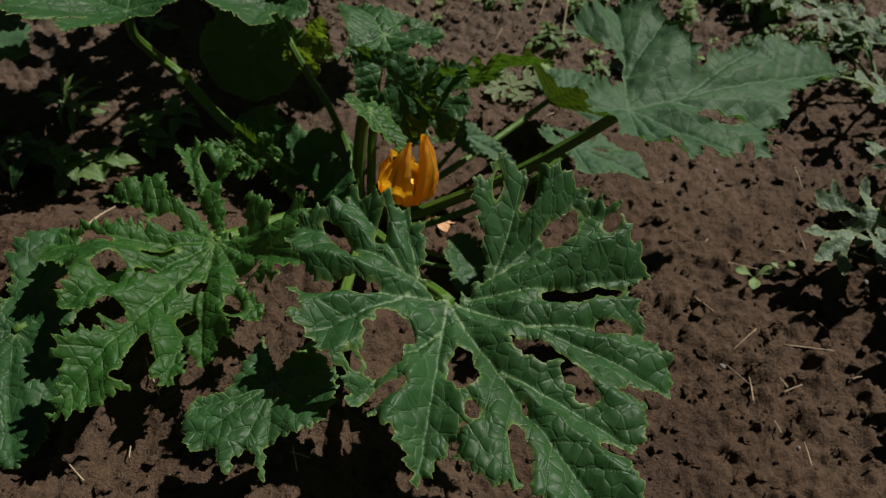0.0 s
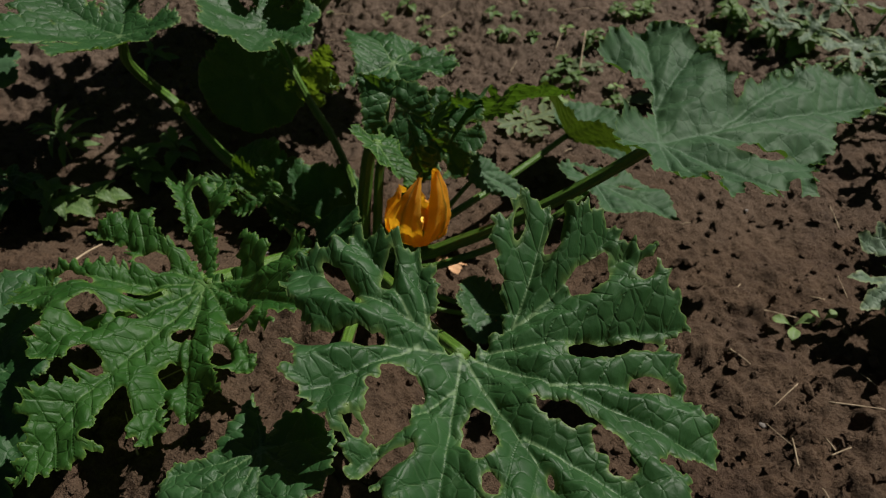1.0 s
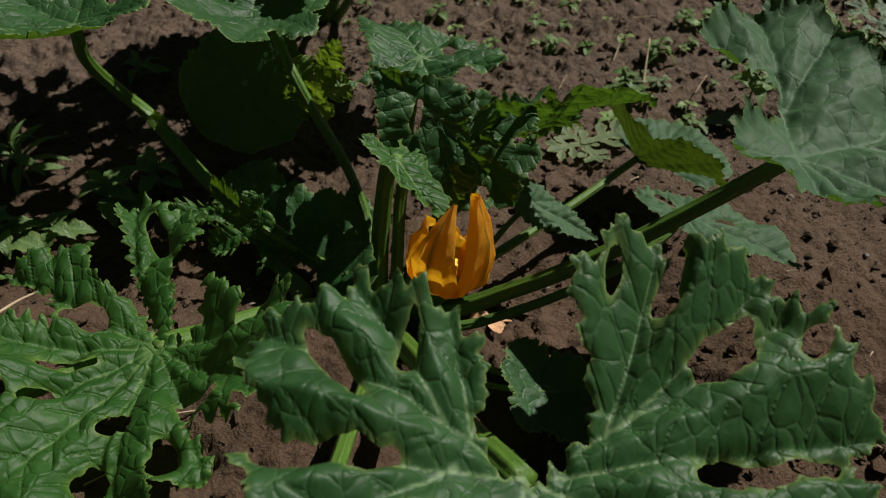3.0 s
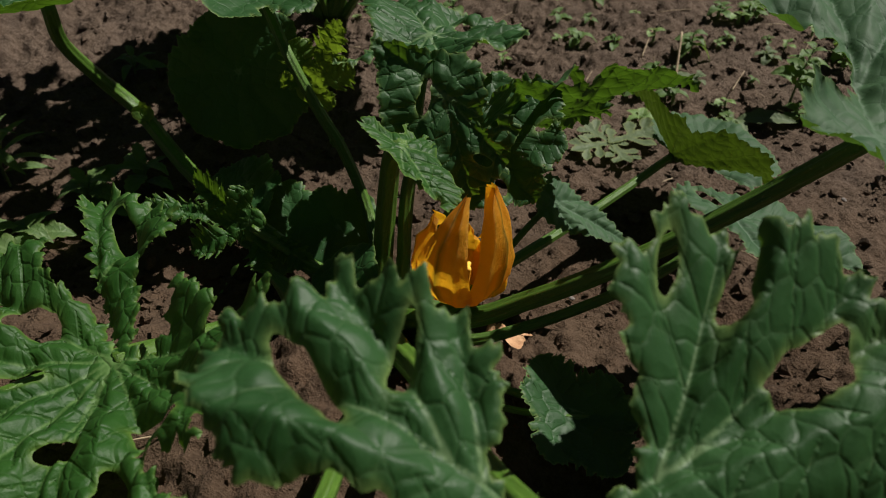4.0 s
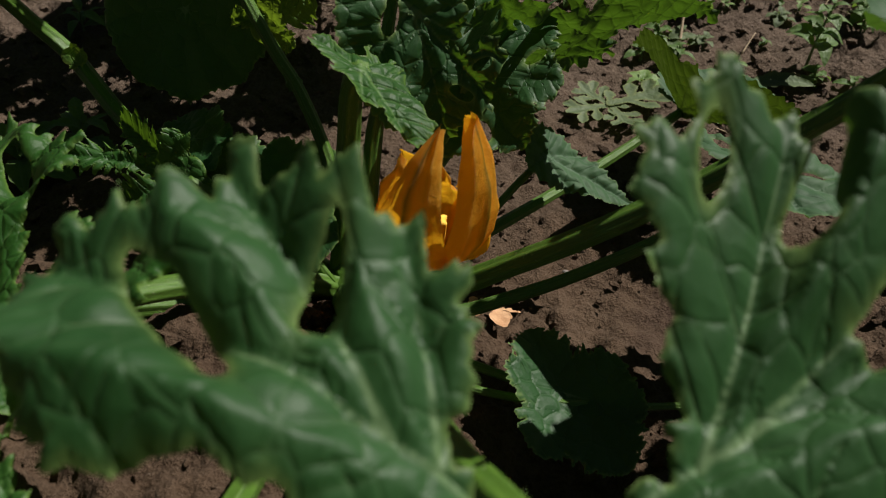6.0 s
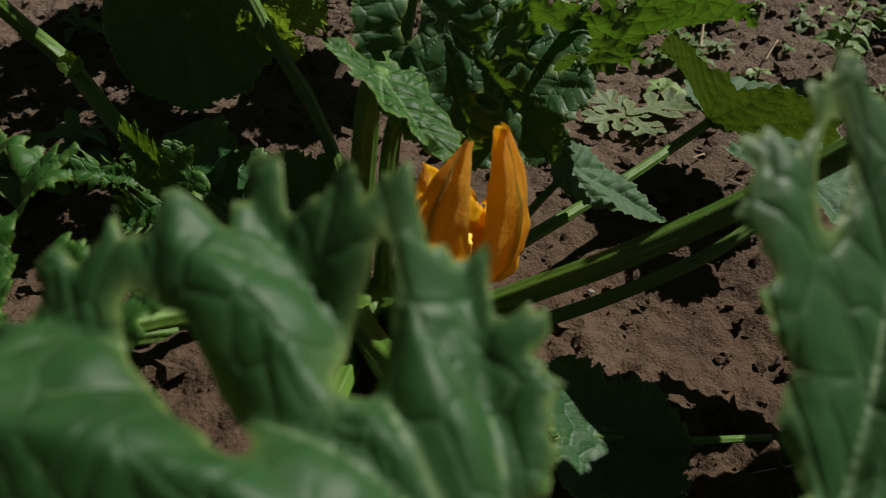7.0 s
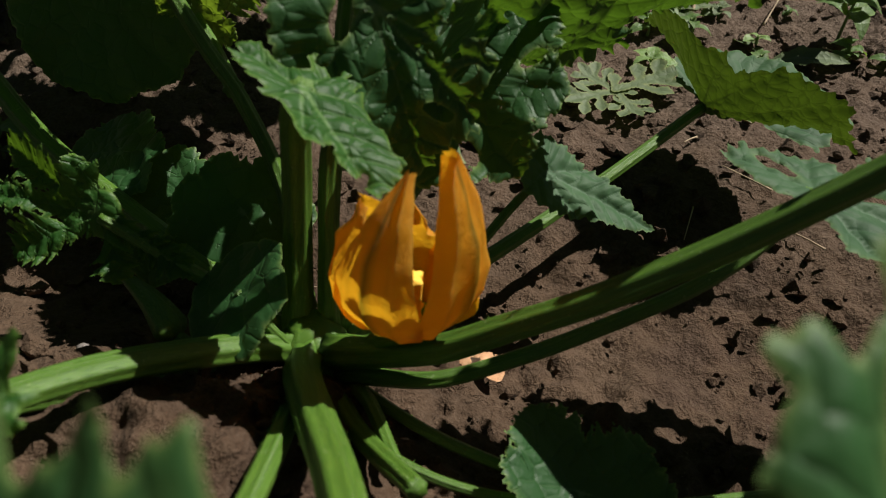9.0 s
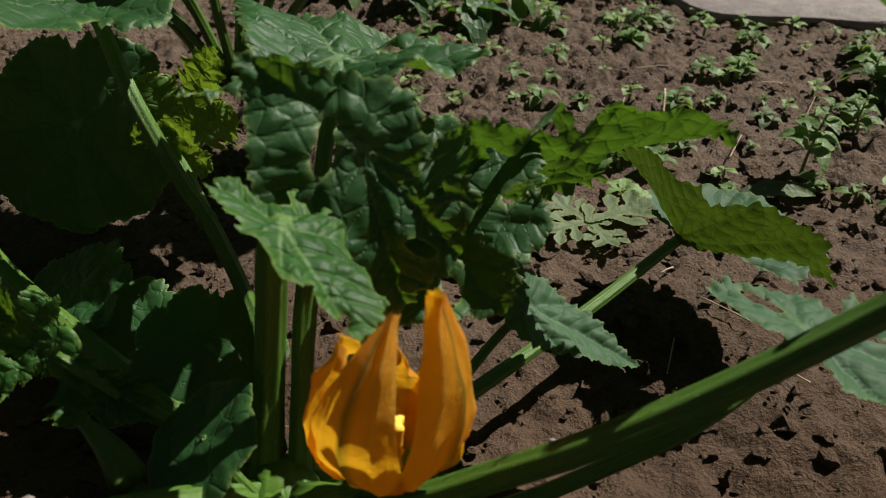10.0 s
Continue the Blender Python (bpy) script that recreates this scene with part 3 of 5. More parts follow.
cut_blade(main, pose(0.028, 0.457, 0.268, 0, 0, -62), rear_side + front_side,
          [(92, 0.160), (72, 0.188), (119, 0.128, 0, 0.30), (99, 0.158, 0, 0.35), (43, 0.212), (57, 0.180, 4, 0.35), (6, 0.246), (22, 0.205, 6, 0.35), (-35, 0.172), (-62, 0.134, 8, 0.2),
           (-112, 0.138), (-90, 0.130, 10, 0.25), (-138, 0.146), (-157, 0.113, 12, 0.3), (-174, 0.072, 12, 0.2)],
          [(126, 0.123, 0.070), (99, 0.161, 0.053), (72, 0.189, -0.002), (45, 0.212, -0.040), (20, 0.205, -0.018), (6, 0.240, -0.026), (-35, 0.172, -0.004), (-64, 0.135, 0.025), (-112, 0.139, 0.043), (-138, 0.145, 0.052),
           (-157, 0.113, 0.061), (180, 0.055, 0.041), (100, 0.098, 0.032), (-94, 0.080, 0.034), (-37, 0.093, 0.008), (32, 0.080, 0.0), (-136, 0.054, 0.036)],
          "broad dark green leaf with deep jagged lobes and pale veins", seed=3, fold=0.55, jag=0.0032, bite=0.0056, ruffle=0.0042, holes=(
              (-112, 0.106, 0.036, 0.009, 65), (-69, 0.077, 0.029, 0.017, -66), (-54, 0.118, 0.019, 0.006, -80), (-18, 0.075, 0.023, 0.014, 160), (-17, 0.117, 0.012, 0.008, -18), (-6, 0.162, 0.021, 0.008, -18),
              (30, 0.099, 0.021, 0.011, 44), (28, 0.133, 0.020, 0.012, 17), (56, 0.156, 0.015, 0.005, 62), (66, 0.116, 0.024, 0.009, 65), (68, 0.146, 0.016, 0.006, 71), (93, 0.129, 0.022, 0.010, 86),
              (112, 0.119, 0.015, 0.006, -50), (-157, 0.078, 0.015, 0.005, -40), (-137, 0.103, 0.017, 0.005, 20), (126, 0.104, 0.009, 0.004, 140), (86, 0.166, 0.010, 0.006, 86), (18, 0.197, 0.010, 0.005, 40), (5, 0.122, 0.004, 0.002, -15)))

# the deeply cut leaf beside it
cutleaf = stalk([(-0.095, 0.765, 0.05), (-0.12, 0.739, 0.082), (-0.158, 0.707, 0.110), (-0.184, 0.679, 0.130), (-0.215, 0.635, 0.156), (-0.237, 0.606, 0.172)], 0.0088, 0.0062, seed=3)
outer_side = [(170, 0.004), (-116, 0.041), (-102, 0.065), (-103, 0.080), (-110, 0.100), (-97, 0.113), (-94, 0.129), (-81, 0.139), (-83, 0.091), (-74, 0.081), (-67, 0.073), (-64, 0.106), (-64, 0.142), (-61, 0.164), (-57, 0.187),
              (-41, 0.180), (-36, 0.147), (-25, 0.148), (-20, 0.171), (-15, 0.175), (-6, 0.150), (-1, 0.159), (-6, 0.184), (-5, 0.208), (-1, 0.212), (2, 0.253), (7, 0.243), (13, 0.217), (16, 0.201), (12, 0.183), (12, 0.152)]
inner_side = [(19, 0.177), (25, 0.188), (29, 0.167), (25, 0.137), (33, 0.160), (39, 0.159), (42, 0.138), (48, 0.151), (47, 0.125), (60, 0.139), (65, 0.127), (60, 0.082), (76, 0.124), (78, 0.107), (90, 0.140), (94, 0.108), (114, 0.114),
              (125, 0.106), (137, 0.085), (131, 0.076), (166, 0.055), (140, 0.038), (119, 0.023), (163, 0.013), (-166, 0.034), (-151, 0.058), (-164, 0.084), (-160, 0.101), (-140, 0.124), (-135, 0.141), (-123, 0.146), (-124, 0.110), (-123, 0.068)]
cut_blade(cutleaf, pose(-0.237, 0.606, 0.174, 0, 0, -118), outer_side + inner_side,
          [(-129, 0.134), (-83, 0.132), (-57, 0.182), (-17, 0.172), (2, 0.247), (24, 0.181), (34, 0.157), (60, 0.133), (90, 0.135), (119, 0.106), (-148, 0.110, 0, 0.45)],
          [(-129, 0.134, 0.028), (-83, 0.132, 0.033), (-57, 0.182, 0.010), (-17, 0.172, 0.040), (2, 0.247, -0.001), (24, 0.181, 0.001), (34, 0.157, -0.001), (60, 0.133, 0.014), (90, 0.135, 0.043), (119, 0.106, 0.057),
           (-38, 0.049, 0.009), (-123, 0.073, 0.023), (-91, 0.085, 0.027), (-42, 0.110, 0.027), (-9, 0.127, 0.032), (7, 0.173, 0.019), (34, 0.108, 0.005), (81, 0.079, 0.025)],
          "bright green leaf cut into narrow ragged lobes", FRESH, seed=4, cell=0.0018, tooth=0.013, bite=0.0062, jag=0.0032, gap=0.021, ruffle=0.0060, fold=0.48, holes=(
              (-78, 0.060, 0.015, 0.008, -56), (-54, 0.129, 0.024, 0.007, -80), (-27, 0.112, 0.017, 0.012, -6), (-37, 0.055, 0.018, 0.007, -51), (-18, 0.084, 0.010, 0.007, -50), (-4, 0.140, 0.012, 0.009, -81), (14, 0.163, 0.018, 0.009, 31),
              (25, 0.111, 0.012, 0.009, -40), (50, 0.107, 0.015, 0.009, 38), (71, 0.080, 0.017, 0.007, -73), (25, 0.071, 0.009, 0.005, -32), (-138, 0.099, 0.014, 0.006, 61), (14, 0.194, 0.007, 0.004, -32), (127, 0.083, 0.016, 0.007, 149)))

# the pale leaf on a long stalk
longleaf = stalk([(-0.075, 0.756, 0.060), (-0.016, 0.740, 0.085), (0.026, 0.737, 0.110), (0.068, 0.733, 0.139), (0.126, 0.737, 0.176), (0.190, 0.740, 0.226), (0.224, 0.718, 0.281)], 0.0082, 0.0060, seed=4)
cut_blade(longleaf, pose(0.226, 0.716, 0.283, 0, 0, 29),
          [(88, 0.124), (79, 0.138), (68, 0.149), (57, 0.163), (46, 0.160), (38, 0.145), (33, 0.134), (21, 0.127), (14, 0.128), (9, 0.156), (8, 0.206), (7, 0.252), (3, 0.265), (1, 0.299), (-5, 0.325), (-10, 0.251), (-14, 0.208), (-24, 0.192), (-35, 0.155),
           (-57, 0.156), (-55, 0.130), (-79, 0.126), (-74, 0.101), (-91, 0.108), (-91, 0.088), (-69, 0.064), (-108, 0.083), (-118, 0.072), (-115, 0.049), (-138, 0.064), (-155, 0.028), (-170, 0.058), (151, 0.049), (113, 0.046), (73, 0.033), (58, 0.056), (70, 0.084), (89, 0.100)],
          [(60, 0.150), (82, 0.120, 0, 0.35), (38, 0.135, 0, 0.3), (-5, 0.315), (6, 0.210, 3, 0.25), (-30, 0.170, 3, 0.15), (-62, 0.145), (-88, 0.098), (-112, 0.070), (160, 0.048)],
          [(82, 0.124, 0.035), (58, 0.154, 0.028), (37, 0.137, 0.025), (6, 0.202, 0.002), (-5, 0.299, -0.030), (-33, 0.156, -0.020), (-74, 0.117, 0.009), (-90, 0.099, 0.015), (-113, 0.061, 0.011), (148, 0.034, 0.009), (11, 0.073, 0.006), (-11, 0.121, 0.001)],
          "large greyish green leaf with a notched edge", GREY, seed=5, tooth=0.019, bite=0.0060, jag=0.0030, roll=-0.003, gap=0.032, fold=0.34, ruffle=0.0055, holes=((-33, 0.109, 0.027, 0.010, 154), (12, 0.128, 0.018, 0.006, 40)))

# low leaf under the long stalk
low = stalk([(-0.07, 0.752, 0.045), (-0.016, 0.738, 0.060), (0.030, 0.743, 0.075), (0.077, 0.755, 0.090), (0.131, 0.768, 0.116), (0.172, 0.790, 0.138), (0.189, 0.811, 0.144)], 0.0050, 0.0036, seed=5, hairs=160)
cut_blade(low, pose(0.189, 0.811, 0.146, 0, 0, -20),
          [(162, 0.052), (143, 0.050), (135, 0.040), (114, 0.037), (85, 0.040), (52, 0.034), (58, 0.054), (39, 0.067), (25, 0.087), (16, 0.097), (0, 0.112), (-11, 0.077), (-40, 0.059), (-68, 0.054), (-65, 0.029), (-122, 0.020), (-162, 0.035)],
          [(0, 0.106), (30, 0.070), (-45, 0.055), (162, 0.049), (95, 0.034)],
          [(162, 0.052, 0.003), (114, 0.035, -0.005), (58, 0.054, -0.012), (16, 0.097, -0.022), (-40, 0.059, -0.004), (-122, 0.019, 0.004), (0, 0.056, -0.010), (162, 0.026, 0.002)],
          "small pale green leaf low over the soil", GREY, seed=6, tooth=0.011, bite=0.0034, jag=0.0014, gap=0.014, fold=0.30, ruffle=0.002, roll=0.0015, holes=((25, 0.045, 0.010, 0.004, 20), (140, 0.026, 0.010, 0.003, 150)))

# cupped leaf seen from below
cup = stalk([(-0.07, 0.78, 0.045), (0.0, 0.83, 0.052), (0.09, 0.91, 0.060), (0.180, 0.992, 0.075)], 0.0055, 0.0040, seed=6, hairs=120)
cut_blade(cup, pose(0.180, 0.992, 0.077, 111, -10, -36),
          [(-60, 0.006), (152, 0.012), (149, 0.031), (152, 0.052), (168, 0.078), (140, 0.072), (119, 0.060), (94, 0.045), (70, 0.055), (58, 0.050), (52, 0.058), (40, 0.079), (35, 0.090), (28, 0.097), (22, 0.105), (17, 0.113), (8, 0.110), (-3, 0.113), (0, 0.084), (4, 0.045)],
          [(17, 0.107), (0, 0.105), (40, 0.080), (75, 0.048), (160, 0.070)],
          [(149, 0.049, -0.040), (168, 0.078, -0.062), (94, 0.043, -0.016), (59, 0.036, -0.003), (37, 0.090, -0.001), (17, 0.113, 0.001), (0, 0.084, 0.003), (10, 0.050, 0.006)],
          "cupped green leaf showing its underside", OLD, seed=7, tooth=0.012, bite=0.0026, jag=0.0012, gap=0.012, fold=0.12, ruffle=0.002, roll=0.001, cell=0.0017)
cut_blade(cup, pose(0.180, 0.992, 0.079, 4, 0, -36),
          [(-20, 0.010), (-4, 0.090), (20, 0.108), (45, 0.102), (70, 0.095), (95, 0.085), (120, 0.072), (145, 0.050), (172, 0.026)],
          [(45, 0.065), (80, 0.070), (120, 0.060)], [(45, 0.070, -0.004), (95, 0.070, -0.006), (145, 0.050, 0.006)],
          "upturned pale half of the cupped leaf", GREY, seed=27, tooth=0.012, bite=0.0026, jag=0.0012, gap=0.014, fold=0.15, ruffle=0.002, roll=0.001)

# small drooping leaf
small = stalk([(-0.06, 0.785, 0.045), (-0.01, 0.815, 0.062), (0.03, 0.855, 0.088), (0.050, 0.872, 0.102)], 0.0036, 0.0026, seed=7, hairs=80)
cut_blade(small, pose(0.050, 0.872, 0.104, 20, 20, -14),
          [(180, 0.016), (150, 0.026), (115, 0.027), (75, 0.026), (45, 0.031), (25, 0.044), (10, 0.062), (0, 0.084), (-8, 0.068), (-18, 0.050), (-35, 0.035), (-65, 0.028), (-110, 0.022), (-150, 0.018)],
          [(0, 0.080), (35, 0.036), (-30, 0.036), (150, 0.022), (-110, 0.020)], [(0, 0.080, -0.004), (150, 0.024, 0.006), (60, 0.028, -0.004), (-60, 0.028, 0.002), (25, 0.044, -0.004)],
          "small drooping pale green leaf", GREY, seed=8, tooth=0.010, bite=0.0036, jag=0.0014, gap=0.012, fold=0.25, ruffle=0.0015, roll=0.001, cell=0.0012)

# upright leaves behind the flower
upright = stalk([(-0.099, 0.772, 0.05), (-0.097, 0.796, 0.10), (-0.090, 0.801, 0.16), (-0.082, 0.790, 0.205), (-0.071, 0.769, 0.231)], 0.0092, 0.0062, seed=8)
cut_blade(upright, pose(-0.070, 0.768, 0.232, 0, 0, -40),
          [(-143, 0.029), (-174, 0.034), (173, 0.027), (172, 0.017), (151, 0.018), (130, 0.030), (121, 0.022), (101, 0.031), (79, 0.028), (69, 0.033), (45, 0.028), (28, 0.038), (26, 0.045), (16, 0.050), (4, 0.055), (-10, 0.057), (-13, 0.050), (-4, 0.045), (-20, 0.045),
           (-18, 0.034), (-39, 0.036), (-68, 0.031), (-100, 0.018), (-118, 0.022)],
          [(-8, 0.062), (-39, 0.033), (60, 0.030), (-165, 0.030), (110, 0.028)],
          [(-143, 0.029, 0.015), (172, 0.013, 0.003), (121, 0.020, -0.003), (69, 0.033, -0.012), (26, 0.047, -0.024), (-12, 0.062, -0.022), (-20, 0.043, -0.010), (-68, 0.029, 0.008), (-12, 0.031, -0.009)],
          "narrow ragged green leaf hanging over the flower", FRESH, seed=9, holes=((-62, 0.030, 0.012, 0.007, -20), (62, 0.033, 0.011, 0.006, -30), (30, 0.046, 0.010, 0.006, -20), (-28, 0.042, 0.009, 0.005, 20), (150, 0.022, 0.008, 0.005, 60)), tooth=0.010, bite=0.0040, jag=0.0018, gap=0.012, fold=0.35, ruffle=0.003, roll=0.0016, cell=0.0011)

dark = stalk([(-0.081, 0.773, 0.05), (-0.079, 0.797, 0.10), (-0.074, 0.818, 0.16), (-0.052, 0.822, 0.226), (-0.046, 0.816, 0.248)], 0.0062, 0.0046, seed=9)
cut_blade(dark, pose(-0.045, 0.815, 0.250, 68, 0, 8),
          [(141, 0.064), (127, 0.047), (97, 0.030), (60, 0.032), (30, 0.036), (0, 0.034), (-20, 0.036), (-48, 0.034), (-38, 0.048), (-19, 0.050), (-24, 0.062), (-32, 0.070), (-47, 0.068), (-51, 0.082), (-65, 0.079), (-76, 0.090), (-90, 0.085), (-108, 0.074), (-130, 0.062), (-152, 0.052), (165, 0.048)],
          [(-76, 0.082), (-51, 0.078), (-30, 0.067), (141, 0.061), (-125, 0.060)],
          [(141, 0.064, 0.004), (60, 0.030, -0.006), (-24, 0.062, 0.006), (-51, 0.082, -0.002), (-84, 0.080, -0.004), (165, 0.048, 0.006), (-130, 0.060, 0.002)],
          "dark green leaf in the shade", seed=10, tooth=0.012, bite=0.0044, jag=0.0020, gap=0.015, fold=0.22, ruffle=0.004, roll=0.001, cell=0.0016, holes=((-160, 0.014, 0.011, 0.005, -104), (-60, 0.062, 0.007, 0.003, -30), (-40, 0.056, 0.005, 0.003, 20)))

crest = stalk([(-0.082, 0.785, 0.05), (-0.078, 0.82, 0.12), (-0.070, 0.865, 0.20), (-0.060, 0.89, 0.256)], 0.0050, 0.0040, seed=10)
cut_blade(crest, pose(-0.060, 0.890, 0.258, 0, 0, 20),
          [(-163, 0.093), (-162, 0.062), (-171, 0.048), (150, 0.052), (134, 0.067), (118, 0.081), (98, 0.113), (86, 0.080), (71, 0.064), (50, 0.076), (30, 0.058), (15, 0.072), (-10, 0.076), (-35, 0.082), (-55, 0.064), (-87, 0.061), (-105, 0.069), (-118, 0.053), (-121, 0.086), (-149, 0.055)],
          [(98, 0.105), (-163, 0.088), (-121, 0.082), (-35, 0.076), (50, 0.070), (10, 0.068), (-90, 0.058)],
          [(-163, 0.093, 0.002), (134, 0.067, 0.010), (98, 0.105, -0.016), (50, 0.070, -0.014), (15, 0.070, -0.006), (-35, 0.080, 0.006), (-55, 0.061, 0.008), (-118, 0.080, -0.002), (97, 0.050, 0.004)],
          "lit green leaf with curled edges", LEAF, seed=11, tooth=0.013, bite=0.0042, jag=0.0020, gap=0.017, fold=0.38, ruffle=0.005, roll=0.003, cell=0.0016, holes=((20, 0.034, 0.012, 0.006, -80),))

arch = stalk([(-0.075, 0.785, 0.05), (-0.05, 0.825, 0.09), (-0.01, 0.875, 0.13), (0.022, 0.905, 0.156)], 0.0060, 0.0040, seed=11)
cut_blade(arch, pose(0.022, 0.905, 0.158, 114, -24, -6),
          [(-138, 0.013), (-20, 0.012), (-25, 0.026), (-43, 0.043), (-32, 0.067), (-24, 0.077), (-8, 0.080), (-4, 0.106), (-3, 0.137), (-7, 0.153), (2, 0.151), (9, 0.139), (14, 0.128), (16, 0.114), (23, 0.111), (31, 0.110), (26, 0.097), (30, 0.085), (41, 0.097), (54, 0.110), (60, 0.108), (66, 0.103), (73, 0.117), (83, 0.114), (90, 0.090), (98, 0.060), (105, 0.030)],
          [(-3, 0.146), (22, 0.106, 0, 0.4), (45, 0.100), (73, 0.110), (-32, 0.070, 0, 0.15)],
          [(-43, 0.043, -0.014), (0, 0.087, -0.012), (-7, 0.151, -0.003), (14, 0.128, -0.008), (31, 0.109, -0.006), (41, 0.097, 0.002), (64, 0.103, 0.026), (83, 0.097, 0.036), (-7, 0.075, -0.014), (73, 0.059, 0.018), (54, 0.055, 0.009)],
          "arching green leaf with sunlight through it", LEAF, seed=12, tooth=0.011, bite=0.0046, jag=0.0022, gap=0.016, fold=0.30, ruffle=0.005, roll=0.0015, cell=0.0015, holes=((63, 0.068, 0.012, 0.004, -95), (47, 0.084, 0.009, 0.003, -70), (75, 0.090, 0.007, 0.003, 60)))

mass = stalk([(-0.078, 0.785, 0.05), (-0.045, 0.815, 0.12), (-0.009, 0.841, 0.187)], 0.0055, 0.004, seed=63, hairs=60)
blade(mass, pose(-0.008, 0.842, 0.190, 48, 0, -6), [
    (0, 0.064, 0.004, 0.36), (45, 0.072, -0.006, 0.36), (90, 0.060, -0.004, 0.36), (135, 0.060, 0.0, 0.36), (-48, 0.064, 0.004, 0.36), (-100, 0.060, 0.006, 0.36), (-150, 0.055, 0.0, 0.36)],
    "dark green leaf in the shade behind the flower", heart=0.03, tooth=0.013, cell=0.0018, bite=0.25, jag=0.0022, ruffle=0.004, seed=64, holes=((20, 0.045, 0.010, 0.005, 40), (-70, 0.040, 0.009, 0.005, -60)))

# tall leaves on bare stalks at the back
tall = stalk([(-0.11, 0.785, 0.04), (-0.20, 0.845, 0.058), (-0.305, 0.916, 0.084), (-0.375, 0.975, 0.122), (-0.403, 0.973, 0.160), (-0.412, 0.945, 0.215), (-0.400, 0.925, 0.263)], 0.0085, 0.0058, seed=12)
blade(tall, pose(-0.400, 0.925, 0.265, 2, 12, -106), [
    (-1, 0.100, 0.065, 0.36), (30, 0.075, 0.046, 0.36), (-53, 0.135, 0.066, 0.34), (-99, 0.140, 0.047, 0.34), (-156, 0.125, 0.025, 0.36), (113, 0.080, 0.017, 0.36), (70, 0.07, 0.03, 0.36)],
    "large dark green leaf on a tall stalk", LEAF, heart=0.04, seed=13, bite=0.30, jag=0.005)
part("node_bract", leaf_mesh("node_bract", [(0, 0.016, 0.004, 0.5), (60, 0.012, 0.004, 0.5), (-60, 0.012, 0.004, 0.5)], YOUNG, heart=0.007, tooth=0.006, cell=0.001, jag=0.0006, relief=0.0005, ruffle=0.001, seed=14, roll=0.0005),
     tall, pose(-0.372, 0.966, 0.128, 60, 10, 10))
back = stalk([(-0.10, 0.80, 0.045), (-0.122, 0.87, 0.085), (-0.146, 0.895, 0.14), (-0.165, 0.906, 0.17), (-0.189, 0.921, 0.216), (-0.209, 0.948, 0.245), (-0.22, 0.96, 0.263)], 0.0052, 0.0042, seed=13)
blade(back, pose(-0.220, 0.960, 0.265, -3, 16, -101), [
    (0, 0.070, 0.030, 0.36), (-39, 0.085, 0.065, 0.36), (126, 0.066, 0.0, 0.4), (-82, 0.085, 0.046, 0.38), (-156, 0.089, 0.011, 0.4), (71, 0.064, 0.009, 0.38)],
    "green leaf with a curled jagged edge", heart=0.03, tooth=0.017, seed=15)
shaded = stalk([(-0.34, 1.12, 0.02), (-0.33, 1.10, 0.06), (-0.29, 1.05, 0.12), (-0.27, 1.012, 0.155)], 0.0055, 0.004, seed=14, hairs=60)
blade(shaded, pose(-0.270, 1.0, 0.160, 0, 53, -90), [
    (0, 0.080, -0.015, 0.5), (-82, 0.080, -0.006, 0.5), (79, 0.085, 0.002, 0.5), (-146, 0.065, 0.008, 0.5), (131, 0.075, 0.008, 0.5), (40, 0.08, -0.006, 0.5), (-40, 0.08, -0.01, 0.5)],
    "dark rounded leaf in deep shade", heart=0.045, bite=0.12, profile=ROUND, seed=16)

side = stalk([(-0.70, 0.99, 0.0), (-0.69, 0.98, 0.10), (-0.665, 0.965, 0.17), (-0.63, 0.955, 0.198)], 0.0045, 0.0035, seed=61, hairs=0)
blade(side, pose(-0.63, 0.955, 0.20, 0, 8, -20), [
    (0, 0.070, 0.0, 0.4), (50, 0.062, 0.004, 0.4), (-50, 0.066, -0.004, 0.4), (100, 0.07, 0.0, 0.4), (-100, 0.07, 0.0, 0.4), (160, 0.06, 0.0, 0.4)],
    "pale green leaf with a rounded edge", GREY, heart=0.045, bite=0.16, profile=ROUND, seed=62)

# leaves added above the view at the back, to shade the soil there
for n, (x, y, z, turn, wide) in enumerate(((-0.11, 1.13, 0.34, 60, 0.36), (-0.02, 1.28, 0.33, 20, 0.36), (-0.34, 1.24, 0.34, 130, 0.2), (-0.26, 1.38, 0.33, 90, 0.36), (-0.36, 1.09, 0.37, 75, 0.24), (-0.47, 1.15, 0.36, 160, 0.32), (-0.20, 1.08, 0.34, 30, 0.24), (-0.15, 1.24, 0.36, 200, 0.2),
                                           (-0.42, 1.31, 0.35, 40, 0.2))):
    shade_leaf = stalk([(-0.25 + 0.1 * x, 1.42, 0.02), (-0.15 + 0.5 * x, 1.40, 0.14), (x, y + 0.04, 0.26), (x, y, z - 0.002)], 0.006, 0.004, seed=30 + n, hairs=0)
    blade(shade_leaf, pose(x, y, z, 6, -4, turn), [
        (0, 0.125, 0.01, wide), (45, 0.120, 0.012, wide), (90, 0.115, 0.008, wide), (135, 0.10, 0.01, wide), (-45, 0.120, 0.012, wide), (-90, 0.115, 0.008, wide), (-135, 0.10, 0.01, wide)],
        "broad green leaf on a tall stalk, added for shade", heart=0.11 * wide + 0.005, cell=0.0035, bite=0.2, seed=40 + n)
curl = stalk([(-0.150, 0.897, 0.146), (-0.170, 0.935, 0.148), (-0.19, 0.965, 0.16)], 0.005, 0.0035, seed=29, hairs=60)
